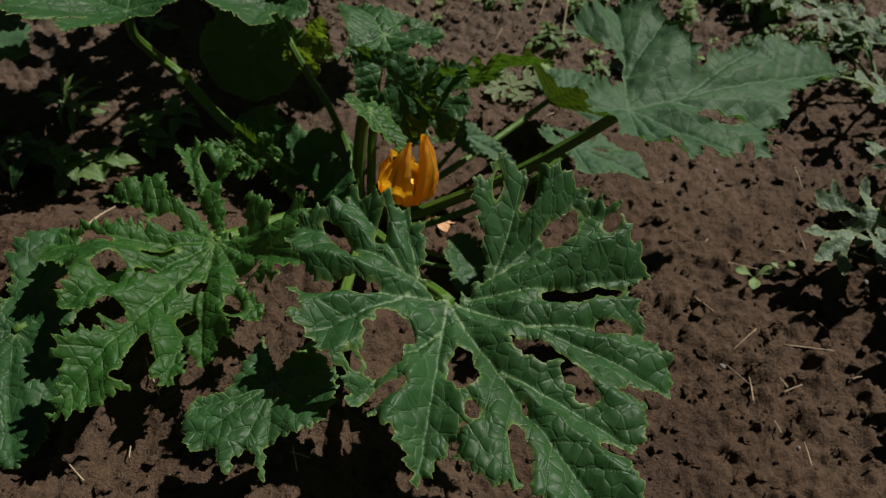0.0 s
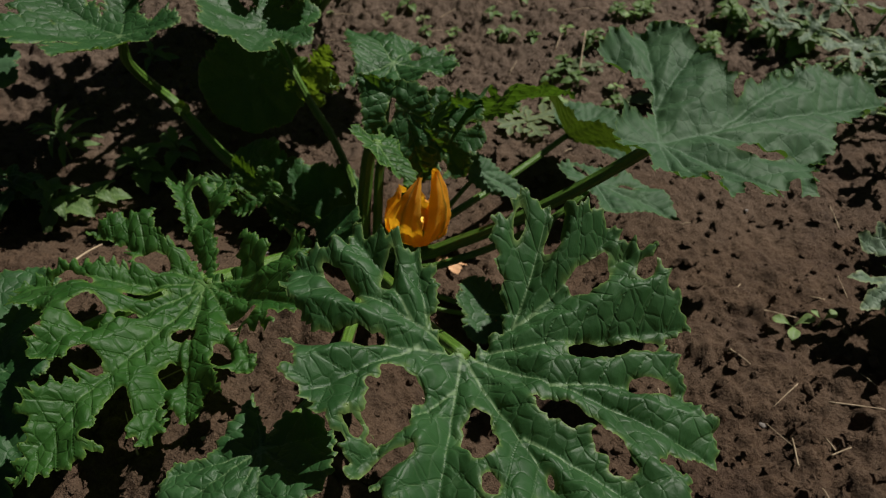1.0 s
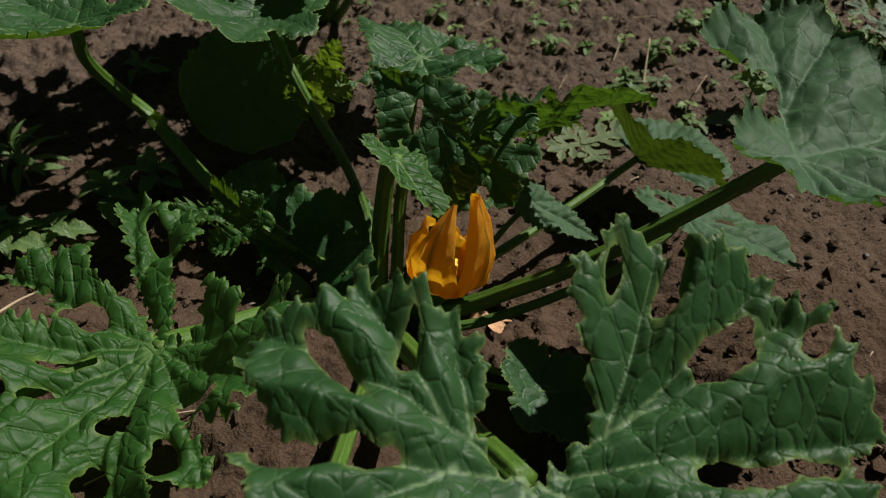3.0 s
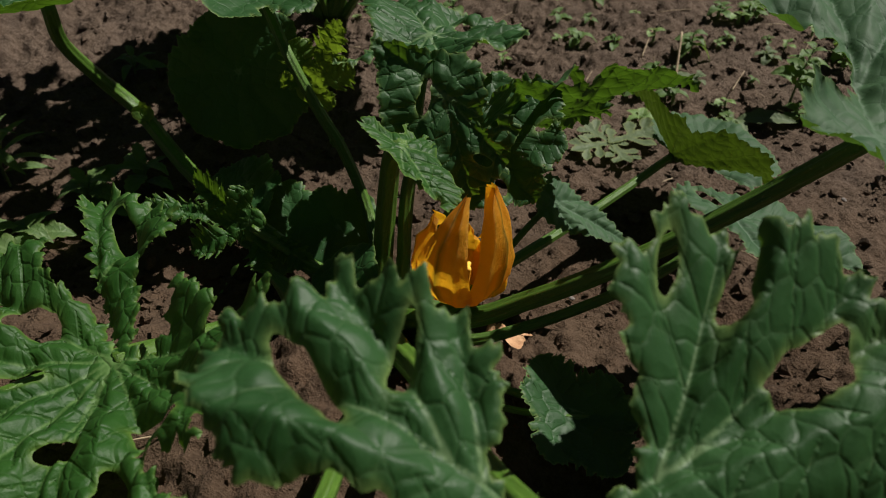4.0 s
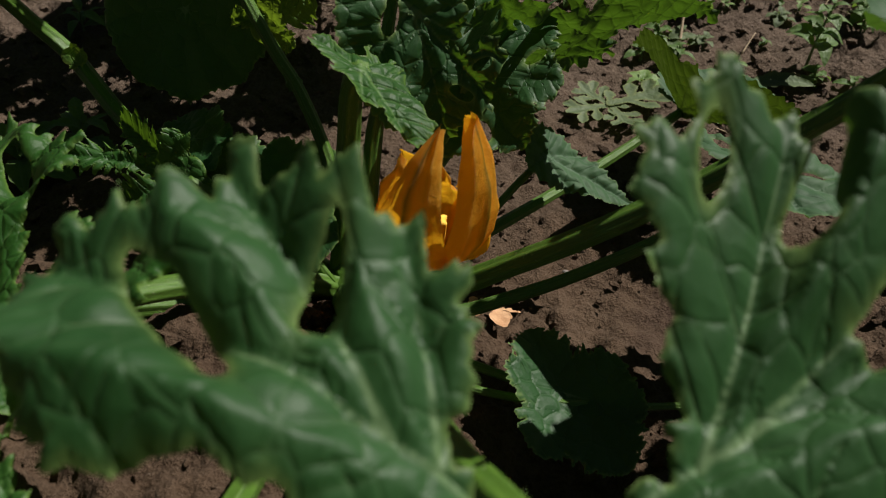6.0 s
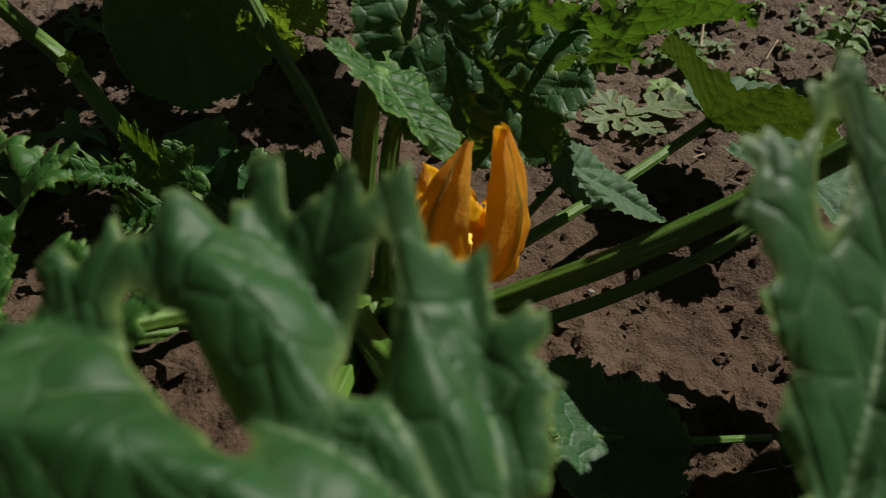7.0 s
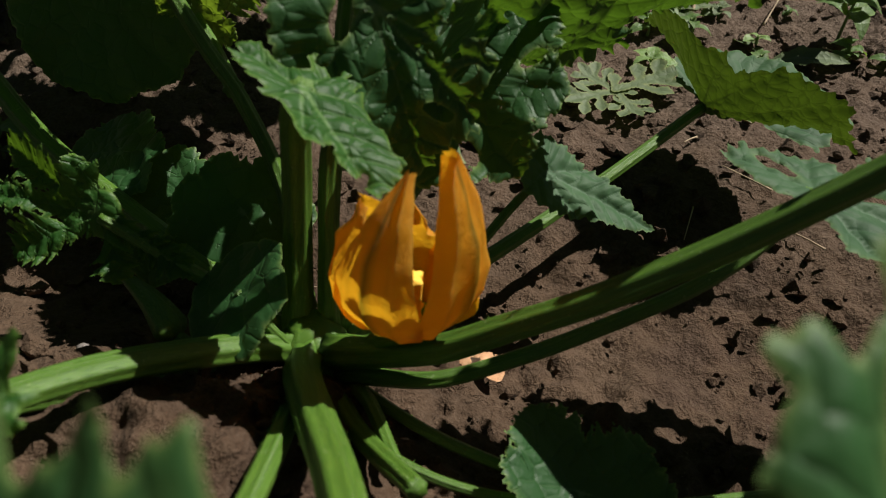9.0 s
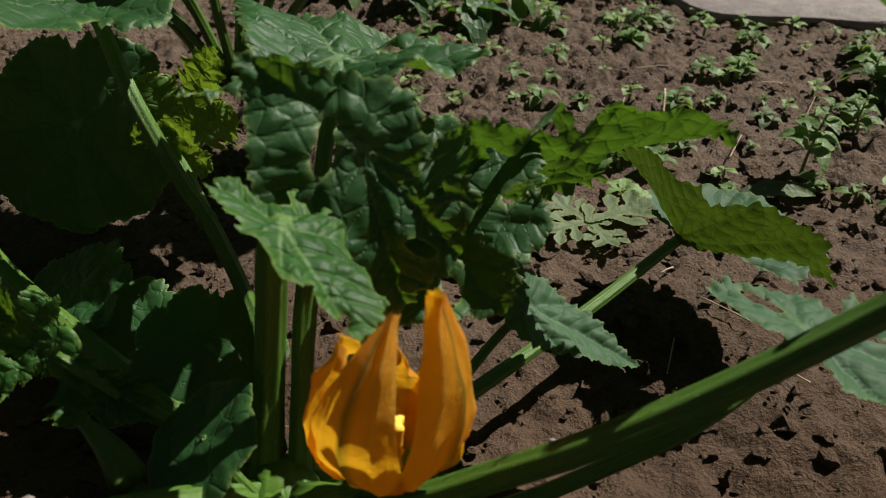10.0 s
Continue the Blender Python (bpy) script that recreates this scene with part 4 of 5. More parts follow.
blade(curl, pose(-0.19, 0.968, 0.16, 70, -60, 20), [
    (0, 0.080, 0.012, 0.2), (35, 0.055, 0.02, 0.3), (-35, 0.055, 0.018, 0.3), (90, 0.03, 0.015, 0.4), (-90, 0.03, 0.015, 0.4)],
    "crinkled young leaf with light through it", YOUNG, heart=0.014, tooth=0.010, cell=0.0013, bite=0.35, jag=0.002, ruffle=0.008, seed=23)

# low leaves in the shade of the crown
for n, (foot, x, y, z, rx, ry, rz, size) in enumerate((
        ((-0.215, 0.945, 0.01), -0.200, 0.885, 0.060, -8, 20, -110, 0.9), ((-0.27, 0.95, 0.0), -0.255, 0.92, 0.075, -5, 20, -150, 0.8), ((-0.10, 0.755, 0.03), -0.130, 0.712, 0.062, 4, 4, -100, 0.60),
        ((-0.155, 0.90, 0.01), -0.15, 0.86, 0.075, -10, 30, -95, 0.85))):
    low_stalk = stalk([foot, ((foot[0] + x) / 2, (foot[1] + y) / 2, (foot[2] + z) / 2 + 0.012), (x, y, z - 0.002)], 0.0042, 0.003, seed=50 + n, hairs=30)
    blade(low_stalk, pose(x, y, z, rx, ry, rz), [(a, size * l, size * r, 0.44) for a, l, r in ((0, 0.070, -0.010), (48, 0.066, -0.004), (95, 0.058, 0.0), (140, 0.05, 0.004), (-48, 0.066, -0.004), (-95, 0.058, 0.0), (-140, 0.05, 0.004))],
          "rounded dark green leaf low in the shade", heart=0.034 * size, cell=0.0021, tooth=0.014, bite=0.16, jag=0.002, profile=ROUND, seed=52 + n, ruffle=0.003)

# low leaves in front
edge = stalk([(-0.11, 0.76, 0.045), (-0.25, 0.66, 0.12), (-0.38, 0.56, 0.135), (-0.44, 0.50, 0.14)], 0.008, 0.0055, seed=15)
blade(edge, pose(-0.440, 0.500, 0.140, 9, 9, -74), [
    (-1, 0.150, -0.006, 0.30), (42, 0.075, -0.009, 0.36), (161, 0.139, -0.012, 0.34), (-108, 0.108, 0.030, 0.34), (24, 0.108, -0.011, 0.32), (100, 0.07, 0.0, 0.36), (-50, 0.12, 0.01, 0.34)],
    "broad dark green leaf close to the soil", heart=0.04, bite=0.2, seed=17)
under = stalk([(-0.09, 0.755, 0.035), (-0.090, 0.72, 0.062), (-0.084, 0.66, 0.104), (-0.085, 0.56, 0.155), (-0.088, 0.47, 0.205), (-0.123, 0.380, 0.246)], 0.007, 0.005, seed=16)
cut_blade(under, pose(-0.123, 0.378, 0.248, 0, 0, -110) @ Matrix.Scale(0.92, 4),
          [(173, 0.010), (-141, 0.055), (-103, 0.039), (-61, 0.044), (-60, 0.072), (-45, 0.089), (-28, 0.094), (-21, 0.090), (-15, 0.078), (-2, 0.090), (4, 0.094), (2, 0.075), (13, 0.067), (24, 0.102), (22, 0.066), (32, 0.057), (49, 0.061), (67, 0.067), (88, 0.069), (117, 0.062), (149, 0.050), (174, 0.031)],
          [(24, 0.096), (-28, 0.090), (4, 0.086), (75, 0.062), (-52, 0.074), (-141, 0.052), (120, 0.056)],
          [(-61, 0.044, -0.003), (-28, 0.094, -0.006), (4, 0.092, -0.004), (24, 0.100, -0.004), (49, 0.061, 0.008), (117, 0.062, 0.018), (-141, 0.055, 0.006), (-28, 0.047, 0.0)],
          "soft green leaf lying half under the others", LEAF, seed=18, tooth=0.014, bite=0.0032, gap=0.020, fold=0.25)
ground_leaf = stalk([(-0.07, 0.755, 0.035), (-0.01, 0.71, 0.045), (0.065, 0.675, 0.053)], 0.0038, 0.0028, seed=17, hairs=40)
blade(ground_leaf, pose(0.065, 0.675, 0.055, 7, 9, -54), [
    (-135, 0.042, 0.026, 0.44), (178, 0.050, 0.013, 0.44), (0, 0.060, 0.002, 0.44), (91, 0.046, 0.0, 0.44), (45, 0.05, 0.0, 0.44), (-60, 0.05, 0.01, 0.44)],
    "small green leaf on the soil", heart=0.022, tooth=0.012, cell=0.0018, bite=0.2, profile=ROUND, seed=19, ruffle=0.002)
round_leaf = stalk([(-0.09, 0.76, 0.04), (-0.105, 0.755, 0.075), (-0.125, 0.765, 0.10)], 0.0034, 0.0026, seed=18, hairs=20)
blade(round_leaf, pose(-0.125, 0.765, 0.10, 30, 8, -80), [
    (0, 0.040, -0.004, 0.5), (60, 0.038, 0.0, 0.5), (120, 0.036, 0.003, 0.5), (180, 0.034, 0.0, 0.5), (-60, 0.038, 0.0, 0.5), (-120, 0.036, 0.003, 0.5)],
    "round dark seed leaf near the stem", heart=0.030, tooth=0.012, cell=0.0018, bite=0.06, jag=0.0006, profile=ROUND, seed=20, ruffle=0.002)

# crinkled young leaf
young = stalk([(-0.10, 0.775, 0.05), (-0.15, 0.785, 0.085), (-0.21, 0.80, 0.122)], 0.0055, 0.0035, seed=19, hairs=80)
blade(young, pose(-0.210, 0.80, 0.125, -32, 4, 175), [
    (-3, 0.095, 0.022, 0.13), (150, 0.060, -0.021, 0.2), (-68, 0.030, 0.025, 0.4), (104, 0.040, -0.016, 0.3), (25, 0.06, 0.0, 0.22), (-35, 0.06, 0.02, 0.2)],
    "crinkled young leaf not yet unfolded", FRESH, heart=0.012, tooth=0.009, cell=0.0012, bite=0.4, jag=0.002, ruffle=0.007, relief=0.0015, seed=21)


# ---- the flower ----
def petal_mesh(turn_to, high, spread_to, belly, lean, seed, tip_in=0.014):
    """One petal of a half-closed flower: bulging, keeled along its midrib, ending in a twisted point."""
    across, up = 22, 40
    points, rest, vein, rim = [], [], [], []
    chance = np.random.RandomState(seed)
    waves = chance.rand(4) * 6
    for n in range(up + 1):
        v = n / up
        radius = belly * float(np.interp(v, (0, 0.06, 0.16, 0.32, 0.5, 0.68, 0.84, 1.0), (0.26, 0.50, 0.76, 0.96, 1.0, 0.90, 0.68, tip_in / belly)))
        half = spread_to * float(np.interp(v, (0, 0.28, 0.42, 0.60, 0.8, 0.92, 1.0), (1.22, 1.18, 1.04, 0.90, 0.80, 0.66, 0.22)))
        for k in range(across + 1):
            u = 2 * k / across - 1
            a = turn_to + radians(half * u)
            keel = 0.0022 * math.exp(-(u / 0.09) ** 2) * math.sin(math.pi * min(1, v * 1.1)) + 0.0018 * math.exp(-((abs(u) - 0.55) / 0.10) ** 2)
            curl = -0.006 * abs(u) ** 3 * step(0.35, 0.8, v)
            wave = 0.0016 * math.sin(9 * v + 5 * u + waves[0]) * v + 0.0010 * math.sin(23 * v - 7 * u + waves[1]) * v
            r = radius + keel + curl + wave
            z = high * (v - 0.05 * abs(u) ** 2 * v)
            points.append((r * math.cos(a) + lean[0] * v * v, r * math.sin(a) + lean[1] * v * v, z))
            rest.append((u + seed, v * 4, 0))
            vein.append(1.25 * math.exp(-(u / (0.075 + 0.05 * (1 - v))) ** 2) * (1 - 0.25 * v) + 0.45 * math.exp(-((abs(u) - 0.42) / 0.04) ** 2) * (1 - 0.6 * v) + 0.5 * max(0, 1 - v * 9))
            rim.append(math.exp(-(1 - abs(u)) / 0.08) * float(step(0.35, 0.6, v)) + 0.8 * math.exp(-((abs(u) - 0.55) / 0.05) ** 2) * float(step(0.3, 0.5, v)))
    faces = []
    w = across + 1
    for n in range(up):
        for k in range(across):
            faces.append((n * w + k, n * w + k + 1, n * w + w + k + 1, n * w + w + k))
    return mesh_of("petal", points, faces, PETAL, rest=rest, vein=np.clip(vein, 0, 1), rim=rim)


FLOWER = pose(-0.0265, 0.744, 0.107, 3, 3, 0) @ Matrix.Scale(0.9, 4)
flower = part("flower", stalk_mesh("flower", [(0, 0, -0.012), (0, 0, -0.004), (0, 0, 0.006)], 0.006, 0.012, STALK, count=10, flare=1.0), plant, FLOWER, "half-open orange zucchini flower")
for azimuth, high, wide, belly, lean, seed, tip_in in ((-120, 0.126, 39, 0.042, (0.005, -0.001), 1, 0.010), (-38, 0.128, 39, 0.041, (0.009, 0.0126), 2, 0.014), (30, 0.066, 40, 0.040, (0.002, 0.002), 3, 0.034),
                                                       (98, 0.062, 42, 0.038, (0.0, 0.004), 4, 0.034), (170, 0.092, 42, 0.042, (0.000, 0.002), 5, 0.026)):
    part("petal", petal_mesh(radians(azimuth), high, wide, belly, lean, seed, tip_in), flower, FLOWER)
part("stamen", stalk_mesh("stamen", [(0, 0, 0.004), (0.0, -0.002, 0.022), (0.002, -0.004, 0.042)], 0.0075, 0.0058, STAMEN, ribs=5, ridge=0.22, count=20), flower, FLOWER, "thick golden stamen")
for k in range(5):
    a = radians(20 + 72 * k)
    part("sepal", stalk_mesh("sepal", [(0.008 * math.cos(a), 0.008 * math.sin(a), 0.0), (0.019 * math.cos(a), 0.019 * math.sin(a), 0.010), (0.028 * math.cos(a), 0.028 * math.sin(a), 0.022)], 0.0016, 0.0005, STALK, count=8, sides=8), flower, FLOWER)
stalk([(-0.085, 0.765, 0.04), (-0.06, 0.755, 0.06), (-0.0265, 0.745, 0.099)], 0.006, 0.0065, "short green flower stalk", seed=21, hairs=80)

# a pointed green bud
bud = part("flower_bud", stalk_mesh("flower_bud", [(-0.165, 0.755, 0.070), (-0.178, 0.768, 0.080), (-0.195, 0.782, 0.084), (-0.218, 0.80, 0.084)], 0.0105, 0.001, STALK, ribs=5, ridge=0.2, flare=0.4), plant, None, "closed pointed green flower bud")
stalk([(-0.10, 0.765, 0.04), (-0.135, 0.752, 0.045), (-0.165, 0.755, 0.070)], 0.0035, 0.004, "thin bud stalk", seed=22, hairs=40)
# thin runners and old stumps at the crown
stalk([(-0.08, 0.755, 0.035), (-0.045, 0.70, 0.055), (0.01, 0.672, 0.058), (0.09, 0.672, 0.05), (0.17, 0.69, 0.035)], 0.0030, 0.0022, "thin pale green runner", seed=23, hairs=40)
stalk([(-0.075, 0.752, 0.03), (-0.055, 0.705, 0.06), (-0.015, 0.649, 0.10)], 0.0062, 0.0050, "pale cut leaf stump", seed=24, hairs=60)
stalk([(-0.07, 0.755, 0.03), (-0.05, 0.725, 0.055), (-0.03, 0.68, 0.07)], 0.0045, 0.0036, "pale cut leaf stump", seed=25, hairs=40)


# ---- weeds, melons and litter round it ----
def small_leaf(name, length, width, droop, material, fold=0.25, teeth=0, seed=1, wide_at=0.5, up=0.35):
    """A narrow leaf from its foot along x: folded at the midrib, arching over, with a toothed edge where it has one."""
    along, points, rest, vein, rim = 16, [], [], [], []
    chance = np.random.RandomState(seed)
    bend = chance.uniform(-0.15, 0.15)
    cols = (-1.0, -0.5, 0.0, 0.5, 1.0)
    for n in range(along + 1):
        s = n / along
        half = width * (max(s, 0.0) ** (0.9 * wide_at / (1 - wide_at + 1e-6)) * (1 - s)) / ((wide_at ** (0.9 * wide_at / (1 - wide_at))) * (1 - wide_at)) + 0.04 * width
        if teeth:
            half *= 0.8 + 0.35 * ((s * teeth) % 1.0)
        for c in cols:
            y = half * c + bend * length * s * s
            z = length * (up * s - droop * s * s) + fold * abs(half * c) + 0.06 * width * math.sin(14 * s + 4 * c + seed)
            points.append((length * s * (1 - 0.25 * droop * s), y, z))
            rest.append((length * s + seed, y, 0))
            vein.append(1.0 if c == 0 else 0.0), rim.append(0.4 if abs(c) == 1 else 0.0)
    w = len(cols)
    faces = [(n * w + k, n * w + k + 1, n * w + w + k + 1, n * w + w + k) for n in range(along) for k in range(w - 1)]
    return mesh_of(name, points, faces, material, rest=rest, vein=vein, veinlet=np.zeros(len(points)), rim=rim)


def weed(place, label, high, leaves, length, width, droop, material, seed, teeth=0, wide_at=0.5, group="weeds in the bed", bunch=0.3, up=0.35, thick=0.0016):
    """An upright weed: a thin stem with leaves all round, smaller to the top."""
    chance = random.Random(seed)
    ob = thing("weed", label, "weed", (place[0], place[1], lie(*place)), group)
    m = standing(ob)
    lean = (chance.uniform(-0.15, 0.15) * high, chance.uniform(-0.15, 0.15) * high)
    part("stem", stalk_mesh("stem", [(0, 0, -0.004), (lean[0] * 0.3, lean[1] * 0.3, high * 0.5), (lean[0], lean[1], high)], thick, thick * 0.45, STEM, ribs=5, sides=8, count=8), ob, m)
    shapes = [small_leaf("leaf", length, width, droop * f, material, teeth=teeth, seed=seed + k, wide_at=wide_at, up=up) for k, f in enumerate((0.8, 1.1, 1.4))]
    for n in range(leaves):
        s = bunch + (1 - bunch) * (n + 0.5) / leaves
        size = (1.15 - 0.65 * s) * chance.uniform(0.8, 1.15)
        turn = 137.5 * n + chance.uniform(-25, 25)
        part("leaf", shapes[n % 3], ob, m @ pose(lean[0] * s * s, lean[1] * s * s, high * s, chance.uniform(-15, 15), -25 * s + chance.uniform(-12, 12), turn) @ Matrix.Scale(size, 4))
    return ob


PALE = leaf_material("pale_weed_leaf", (0.085, 0.125, 0.060), (0.14, 0.185, 0.095), (0.20, 0.25, 0.14), (0.24, 0.34, 0.08), 0.25, 0.6, 150.0, puffed=0.25)
SPROUT = leaf_material("sprout_leaf", (0.14, 0.24, 0.07), (0.22, 0.33, 0.12), (0.3, 0.4, 0.2), (0.35, 0.5, 0.1), 0.3, 0.5, 200.0, puffed=0.25)

weed((0.448, 0.699), "pale green seedling with three round leaves on bare soil", 0.014, 3, 0.058, 0.014, 0.4, SPROUT, 31, wide_at=0.74, bunch=0.8)
weed((0.490, 0.712), "tiny pale green seedling on bare soil", 0.012, 2, 0.046, 0.012, 0.4, SPROUT, 32, wide_at=0.74, bunch=0.8)
weed((-0.457, 0.960), "light green weed with pointed toothed leaves", 0.045, 10, 0.070, 0.016, 0.5, WEED, 33, teeth=5)
weed((-0.50, 0.90), "light green weed with pointed toothed leaves", 0.025, 7, 0.050, 0.013, 0.7, WEED, 34, teeth=5)
weed((-0.60, 1.02), "dark green weed with narrow blades", 0.06, 7, 0.075, 0.006, 0.5, WEED, 35)
weed((-0.58, 1.00), "dark green weed with narrow blades", 0.07, 9, 0.080, 0.008, 0.5, WEED, 71)
weed((-0.545, 0.875), "leafy green weed in the shade", 0.05, 11, 0.060, 0.016, 0.7, WEED, 72, teeth=4)
weed((-0.615, 0.90), "leafy green weed in the shade", 0.06, 10, 0.065, 0.015, 0.7, LEAF, 73, teeth=4)
weed((-0.41, 1.00), "light green weed with pointed toothed leaves", 0.04, 7, 0.060, 0.012, 0.4, WEED, 74, teeth=5)
weed((-0.66, 0.88), "dark green weed with narrow blades", 0.05, 7, 0.070, 0.007, 0.6, WEED, 36)
weed((0.375, 1.222), "upright weed with small pointed leaves", 0.09, 15, 0.044, 0.011, 0.6, WEED, 37, thick=0.002)
weed((0.46, 1.30), "upright weed with small pointed leaves", 0.05, 10, 0.034, 0.008, 0.6, WEED, 38)
weed((0.40, 1.50), "low weed with rounded pale leaves", 0.03, 9, 0.040, 0.012, 0.6, WEED, 39, wide_at=0.6)
weed((0.52, 1.40), "leafy green weed with curled leaves", 0.045, 12, 0.060, 0.016, 0.8, WEED, 40, teeth=4)
weed((0.58, 1.36), "leafy green weed with curled leaves", 0.035, 10, 0.055, 0.014, 0.8, WEED, 41, teeth=4)
weed((0.36, 1.42), "low spreading weed on the soil", 0.018, 8, 0.032, 0.009, 0.5, WEED, 42, wide_at=0.6)
weed((0.24, 1.50), "low spreading weed on the soil", 0.02, 9, 0.036, 0.010, 0.5, WEED, 43, wide_at=0.6)
weed((0.02, 1.56), "dark green weed with broad leaves", 0.05, 8, 0.080, 0.024, 0.8, LEAF, 44, teeth=4)
weed((0.09, 1.60), "yellowing green weed with broad leaves", 0.06, 9, 0.085, 0.022, 0.8, WEED, 45, teeth=4)
weed((-0.06, 1.62), "dark green weed with broad leaves", 0.06, 9, 0.085, 0.024, 0.8, LEAF, 46, teeth=4)
weed((-0.16, 1.66), "dark green weed with broad leaves", 0.06, 9, 0.090, 0.024, 0.8, WEED, 47, teeth=4)
weed((0.30, 1.19), "pale weed leaf lying on the soil", 0.006, 3, 0.085, 0.014, 0.3, PALE, 48, teeth=4, up=0.15)
weed((0.22, 1.26), "pale low weed on the soil", 0.010, 6, 0.050, 0.012, 0.4, PALE, 49, teeth=4, up=0.2)
weed((0.18, 1.18), "yellowish low weed on the soil", 0.012, 6, 0.040, 0.012, 0.5, SPROUT, 50, teeth=4)
weed((-0.33, 1.10), "pale broken weed among shadows", 0.02, 5, 0.050, 0.008, 0.6, PALE, 51)
weed((-0.52, 1.25), "pale green weed with thin leaves", 0.04, 8, 0.055, 0.009, 0.6, WEED, 52)
weed((-0.42, 1.32), "pale green weed with thin leaves", 0.03, 8, 0.055, 0.010, 0.6, WEED, 53)
scatter = random.Random(60)
sprouts = [weed((0.30, 1.34), "tiny green sprout on the soil", 0.010, 4, 0.016, 0.005, 0.5, SPROUT, 61, wide_at=0.62, bunch=0.6),
           weed((0.12, 1.40), "tiny pale sprout on the soil", 0.014, 5, 0.020, 0.005, 0.6, WEED, 62, bunch=0.4)]
for n in range(190):
    x, y = scatter.uniform(-0.25, 0.95), scatter.uniform(1.12, 2.0)
    if x < 0.25 and y < 1.3:
        x += 0.4
    copy_thing(sprouts[n % 2], pose(x, y, lie(x, y), 0, 0, scatter.uniform(0, 360)) @ Matrix.Scale(scatter.uniform(0.7, 1.9), 4))
spreading = [weed((0.30, 1.58), "low spreading weed on the soil", 0.016, 9, 0.030, 0.009, 0.5, PALE, 63, wide_at=0.6, bunch=0.3),
             weed((0.62, 1.50), "leafy green weed with toothed leaves", 0.040, 11, 0.045, 0.011, 0.7, WEED, 64, teeth=4),
             weed((0.20, 1.72), "bushy green weed with broad leaves", 0.055, 12, 0.062, 0.017, 0.8, LEAF, 65, teeth=4)]
for n in range(54):
    x, y = scatter.uniform(0.2, 1.1), scatter.uniform(1.18, 2.2)
    if y > 1.55:
        x -= 0.5
    if abs(x - 0.52) < 0.26 and abs(y - 1.70) < 0.16:
        y += 0.34
    copy_thing(spreading[n % 3], pose(x, y, lie(x, y), 0, 0, scatter.uniform(0, 360)) @ Matrix.Scale(scatter.uniform(0.6, 1.3), 4))

# pale deeply cut leaf flat on the soil
rosette = thing("rosette_weed", "pale green weed with deeply cut leaves flat on soil", "weed", (0.136, 1.115, lie(0.136, 1.115)), "weeds in the bed")
for turn, size in ((25, 1.15), (130, 0.8), (-150, 0.9), (-70, 0.8)):
    part("leaf", leaf_mesh("leaf", [(0, 0.066, 0.006, 0.14), (36, 0.046, 0.004, 0.24, 0, 0.35), (-36, 0.046, 0.006, 0.24, 0, 0.3), (22, 0.060, 0.004, 0.26, 0, 0.6), (-22, 0.060, 0.004, 0.26, 0, 0.55), (62, 0.026, 0.003, 0.24)],
                           PALE, heart=0.006, cell=0.0016, tooth=0.012, bite=0.15, jag=0.0008, relief=0.0008, ruffle=0.002, seed=70 + int(size * 10), roll=0.0005),
         rosette, standing(rosette) @ pose(0, 0, 0.012, 0, -4, turn) @ Matrix.Scale(size, 4))

# melon vines with grey-green cut leaves
MELON_LOBES = [(0, 0.085, 0.004, 0.13), (24, 0.076, 0.008, 0.16, 0, 0.4), (-24, 0.076, 0.006, 0.16, 0, 0.35), (62, 0.066, 0.012, 0.17), (-62, 0.066, 0.010, 0.17),
               (85, 0.056, 0.012, 0.2, 3, 0.4), (-85, 0.056, 0.012, 0.2, 4, 0.4), (125, 0.045, 0.008, 0.2), (-125, 0.045, 0.008, 0.2)]
melon_shapes = [leaf_mesh("leaf_blade", MELON_LOBES, MELON, heart=0.013, cell=0.002, tooth=0.018, bite=0.22, jag=0.0008, ruffle=0.006, relief=0.0012, seed=90 + k, roll=0.001) for k in range(3)]


def melon(place, label, spots, seed):
    """A creeping melon: a short vine with cut leaves on stalks."""
    chance = random.Random(seed)
    ob = thing("melon_plant", label, "plant", (place[0], place[1], lie(*place)), "melon plants beside the bed")
    m = standing(ob)
    for n, (x, y, z, turn, size) in enumerate(spots):
        stalk_part = part("leaf_stalk", stalk_mesh("leaf_stalk", [(0, 0, 0.004), (x * 0.5, y * 0.5, z * 0.75), (x, y, z)], 0.0032, 0.002, STEM, sides=10, count=10), ob, m)
        part("leaf_blade", melon_shapes[n % 3], stalk_part, m @ pose(x, y, z, chance.uniform(-25, 25), chance.uniform(-20, 20), turn) @ Matrix.Scale(size, 4))


# This first plant stands out of view, added to throw shade on the soil.
melon((0.80, 0.72), "tall grey-green melon plant added unseen to shade bare soil", ((-0.10, 0.0, 0.15, 190, 1.3), (-0.06, -0.12, 0.17, 230, 1.3), (0.0, 0.05, 0.20, 60, 1.3), (-0.04, 0.12, 0.16, 120, 1.2), (0.05, -0.08, 0.2, 300, 1.3), (-0.10, -0.22, 0.14, 240, 1.2), (0.0, -0.24, 0.18, 280, 1.3), (-0.12, -0.34, 0.14, 220, 1.2)), 4)
melon((0.66, 0.82), "grey-green melon plant with cut leaves on bare soil", ((-0.073, -0.078, 0.095, 215, 1.2), (-0.02, -0.06, 0.045, 215, 0.95), (0.03, 0.05, 0.07, 60, 1.0), (0.04, -0.05, 0.06, 300, 1.0), (0.0, 0.02, 0.085, 10, 0.9)), 1)
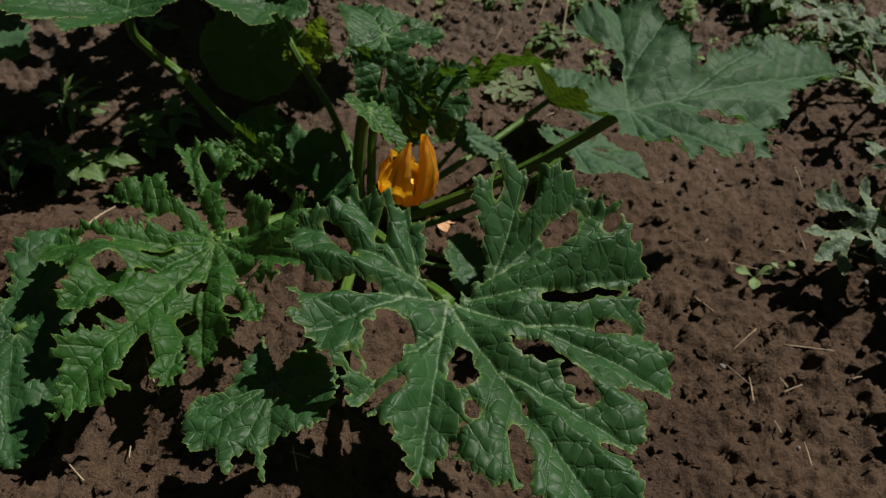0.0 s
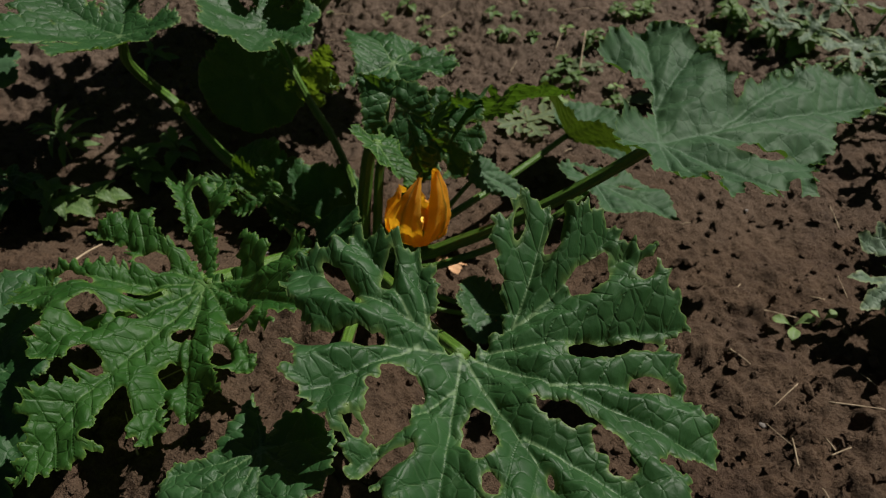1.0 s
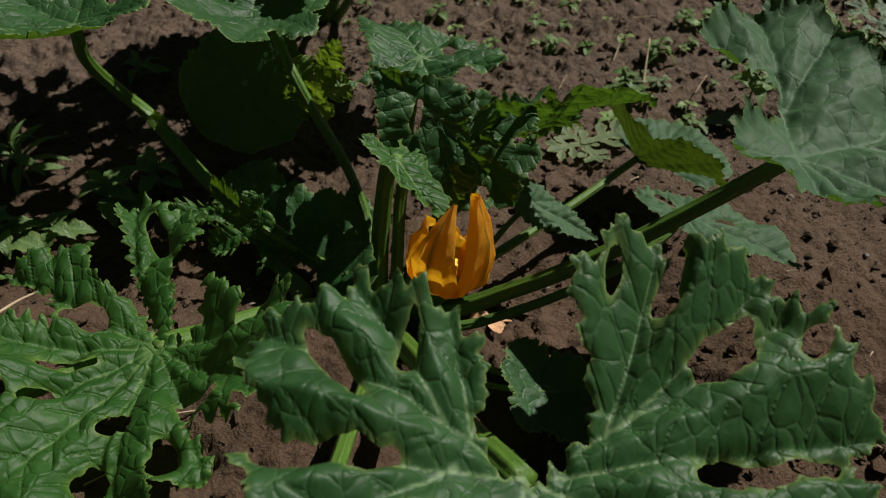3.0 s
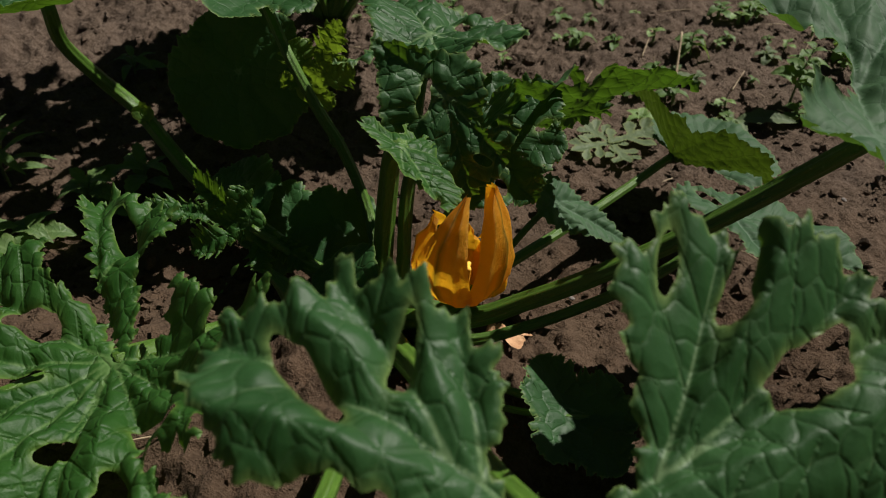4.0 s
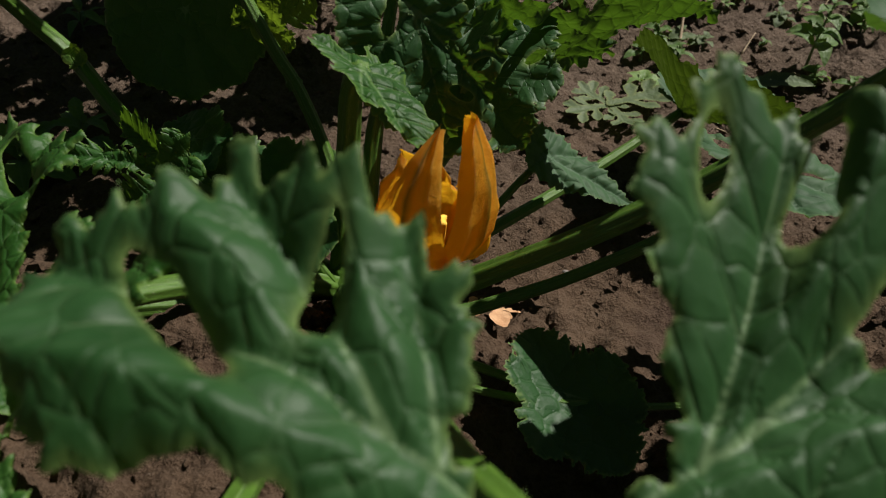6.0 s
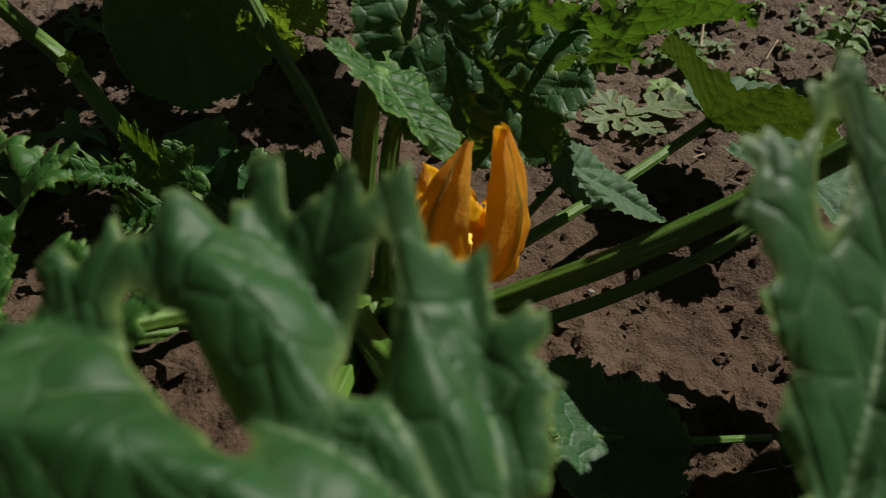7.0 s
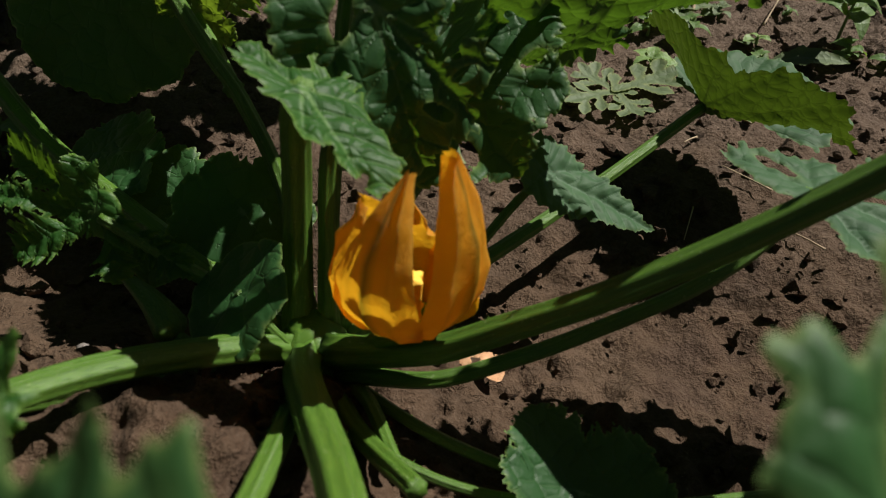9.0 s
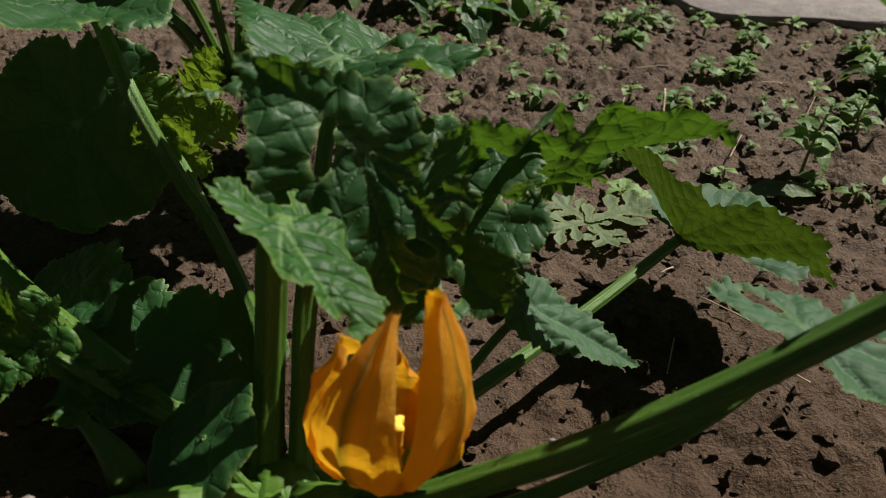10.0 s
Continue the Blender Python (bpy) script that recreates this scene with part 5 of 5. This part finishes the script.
melon((0.76, 1.10), "grey-green melon plant spreading over weeds", ((-0.10, 0.0, 0.05, 170, 1.0), (-0.04, -0.06, 0.06, 230, 1.0), (-0.06, 0.08, 0.05, 120, 0.9), (0.0, 0.05, 0.08, 60, 1.0), (0.04, -0.02, 0.07, 330, 1.0), (-0.12, 0.07, 0.04, 140, 0.8), (-0.02, 0.12, 0.06, 90, 0.9)), 2)
melon((0.74, 1.32), "grey-green melon plant spreading over weeds", ((-0.10, 0.0, 0.05, 170, 0.9), (-0.05, -0.06, 0.05, 250, 1.0), (-0.04, 0.07, 0.06, 110, 0.9), (0.03, 0.02, 0.07, 20, 1.0), (-0.14, 0.05, 0.04, 150, 0.8)), 3)


def bit(name, label, category, knots, thick, material, group=""):
    """A straw, twig or such lying on the soil."""
    a = Vector(knots[0])
    mesh = stalk_mesh(name, [Vector(k) - Vector((a.x, a.y, lie(a.x, a.y))) for k in knots], thick, thick * 0.6, material, ribs=3, sides=8, count=8)
    ob = new(name, mesh)
    ob.matrix_basis = pose(a.x, a.y, lie(a.x, a.y))
    return tagged(ob, label, category, group)


def straw(x, y, turn, length, thick=0.0016, rise=0.01):
    c, s = math.cos(radians(turn)) * length, math.sin(radians(turn)) * length
    bit("straw", "dry pale straw lying on the soil", "straw", [(x, y, lie(x, y) + 0.007), (x + c * 0.5, y + s * 0.5, lie(x + c / 2, y + s / 2) + 0.008 + rise * 0.4), (x + c, y + s, lie(x + c, y + s) + 0.007 + rise)], thick, STRAW, "dry straws on the soil")


straw(0.228, 1.24, 80, 0.075, 0.0022, 0.03)
straw(0.19, 1.30, 70, 0.05, 0.001)
straw(0.40, 0.735, -25, 0.06, 0.0011)
straw(0.20, 0.30, 60, 0.05, 0.0014)
straw(0.13, 0.335, 40, 0.06, 0.0012)
straw(-0.44, 0.70, 70, 0.05, 0.0016)
straw(-0.37, 0.735, 120, 0.04, 0.001)
straw(-0.33, 0.35, 140, 0.03, 0.001)
for x, y, turn, long in ((0.270, 0.561, 100, 0.04), (0.284, 0.561, 60, 0.02), (0.404, 0.51, 85, 0.035), (0.444, 0.524, 20, 0.025), (0.45, 0.53, 120, 0.015), (0.451, 0.428, 90, 0.03), (0.36, 0.66, -50, 0.03), (0.46, 0.59, -10, 0.06), (0.53, 0.54, 10, 0.012)):
    straw(x, y, turn, long, 0.0011, 0.002)
litter = random.Random(77)
for n in range(70):
    straw(litter.uniform(-0.3, 0.75), litter.uniform(0.35, 1.6), litter.uniform(0, 360), litter.uniform(0.012, 0.05), litter.uniform(0.0005, 0.0011), 0.002)

# fallen dry petals under the flower
for n, (x, y, turn, size) in enumerate(((0.000, 0.795, 20, 0.62), (0.020, 0.785, 110, 0.72), (0.032, 0.800, 200, 0.5))):
    ob = new("dry_petal", leaf_mesh("dry_petal", [(0, 0.022, 0.004, 0.4), (70, 0.014, 0.006, 0.5), (-70, 0.014, 0.005, 0.5), (180, 0.012, 0.004, 0.5)], DRYLEAF, heart=0.008, tooth=0.008, cell=0.0012, jag=0.001, relief=0.0, ruffle=0.004, seed=100 + n))
    ob.matrix_basis = pose(x, y, lie(x, y) + 0.010, 20, -15, turn) @ Matrix.Scale(size, 4)
    tagged(ob, "withered pinkish brown petal lying on the soil", "petal", "fallen petals under the flower")

# a flat pale slab at the bed's end
def slab_mesh(name, points, thick, material):
    """A worn flat stone: an uneven outline, rounded over its edges."""
    bm = bmesh.new()
    rings = []
    for z, inset in ((0, 0.0), (thick * 0.7, 0.0), (thick * 0.95, 0.006), (thick, 0.018)):
        rings.append([bm.verts.new((x * (1 - inset), y * (1 - inset), z + 0.002 * math.sin(9 * x + 5 * y))) for x, y in points])
    for lower, upper in zip(rings, rings[1:]):
        for k in range(len(points)):
            bm.faces.new((lower[k], lower[(k + 1) % len(points)], upper[(k + 1) % len(points)], upper[k]))
    bm.faces.new(rings[-1])
    bm.faces.new(rings[0][::-1])
    mesh = bpy.data.meshes.new(name)
    bm.to_mesh(mesh)
    bm.free()
    mesh.materials.append(material)
    mesh.polygons.foreach_set("use_smooth", [True] * len(mesh.polygons))
    return mesh


outline = [(0.21 * math.cos(a) * (1 + 0.12 * math.sin(3 * a + 1)), 0.11 * math.sin(a) * (1 + 0.1 * math.sin(5 * a))) for a in (2 * math.pi * k / 48 for k in range(48))]
slab = new("stone_slab", slab_mesh("stone_slab", outline, 0.022, STONE))
slab.matrix_basis = pose(0.52, 1.70, lie(0.52, 1.70) - 0.006, 0, 0, -8)
tagged(slab, "flat pale grey stone slab sunk in the soil", "stone slab")
stones = random.Random(88)
for n in range(26):
    x, y, r = stones.uniform(-0.3, 0.7), stones.uniform(0.4, 1.6), stones.uniform(0.0015, 0.0035)
    bm = bmesh.new()
    bmesh.ops.create_icosphere(bm, subdivisions=2, radius=r)
    for v in bm.verts:
        v.co = Vector((v.co.x * 1.3, v.co.y, v.co.z * 0.7)) * (1 + 0.25 * noise.noise(v.co * 400 + Vector((n, 0, 0))))
    mesh = bpy.data.meshes.new("pebble")
    bm.to_mesh(mesh)
    bm.free()
    mesh.materials.append(STONE)
    mesh.polygons.foreach_set("use_smooth", [True] * len(mesh.polygons))
    ob = new("pebble", mesh)
    ob.matrix_basis = pose(x, y, lie(x, y) + 0.006, 0, 0, stones.uniform(0, 360))
    tagged(ob, "small pale pebble on the soil", "pebble", "pebbles on the soil")
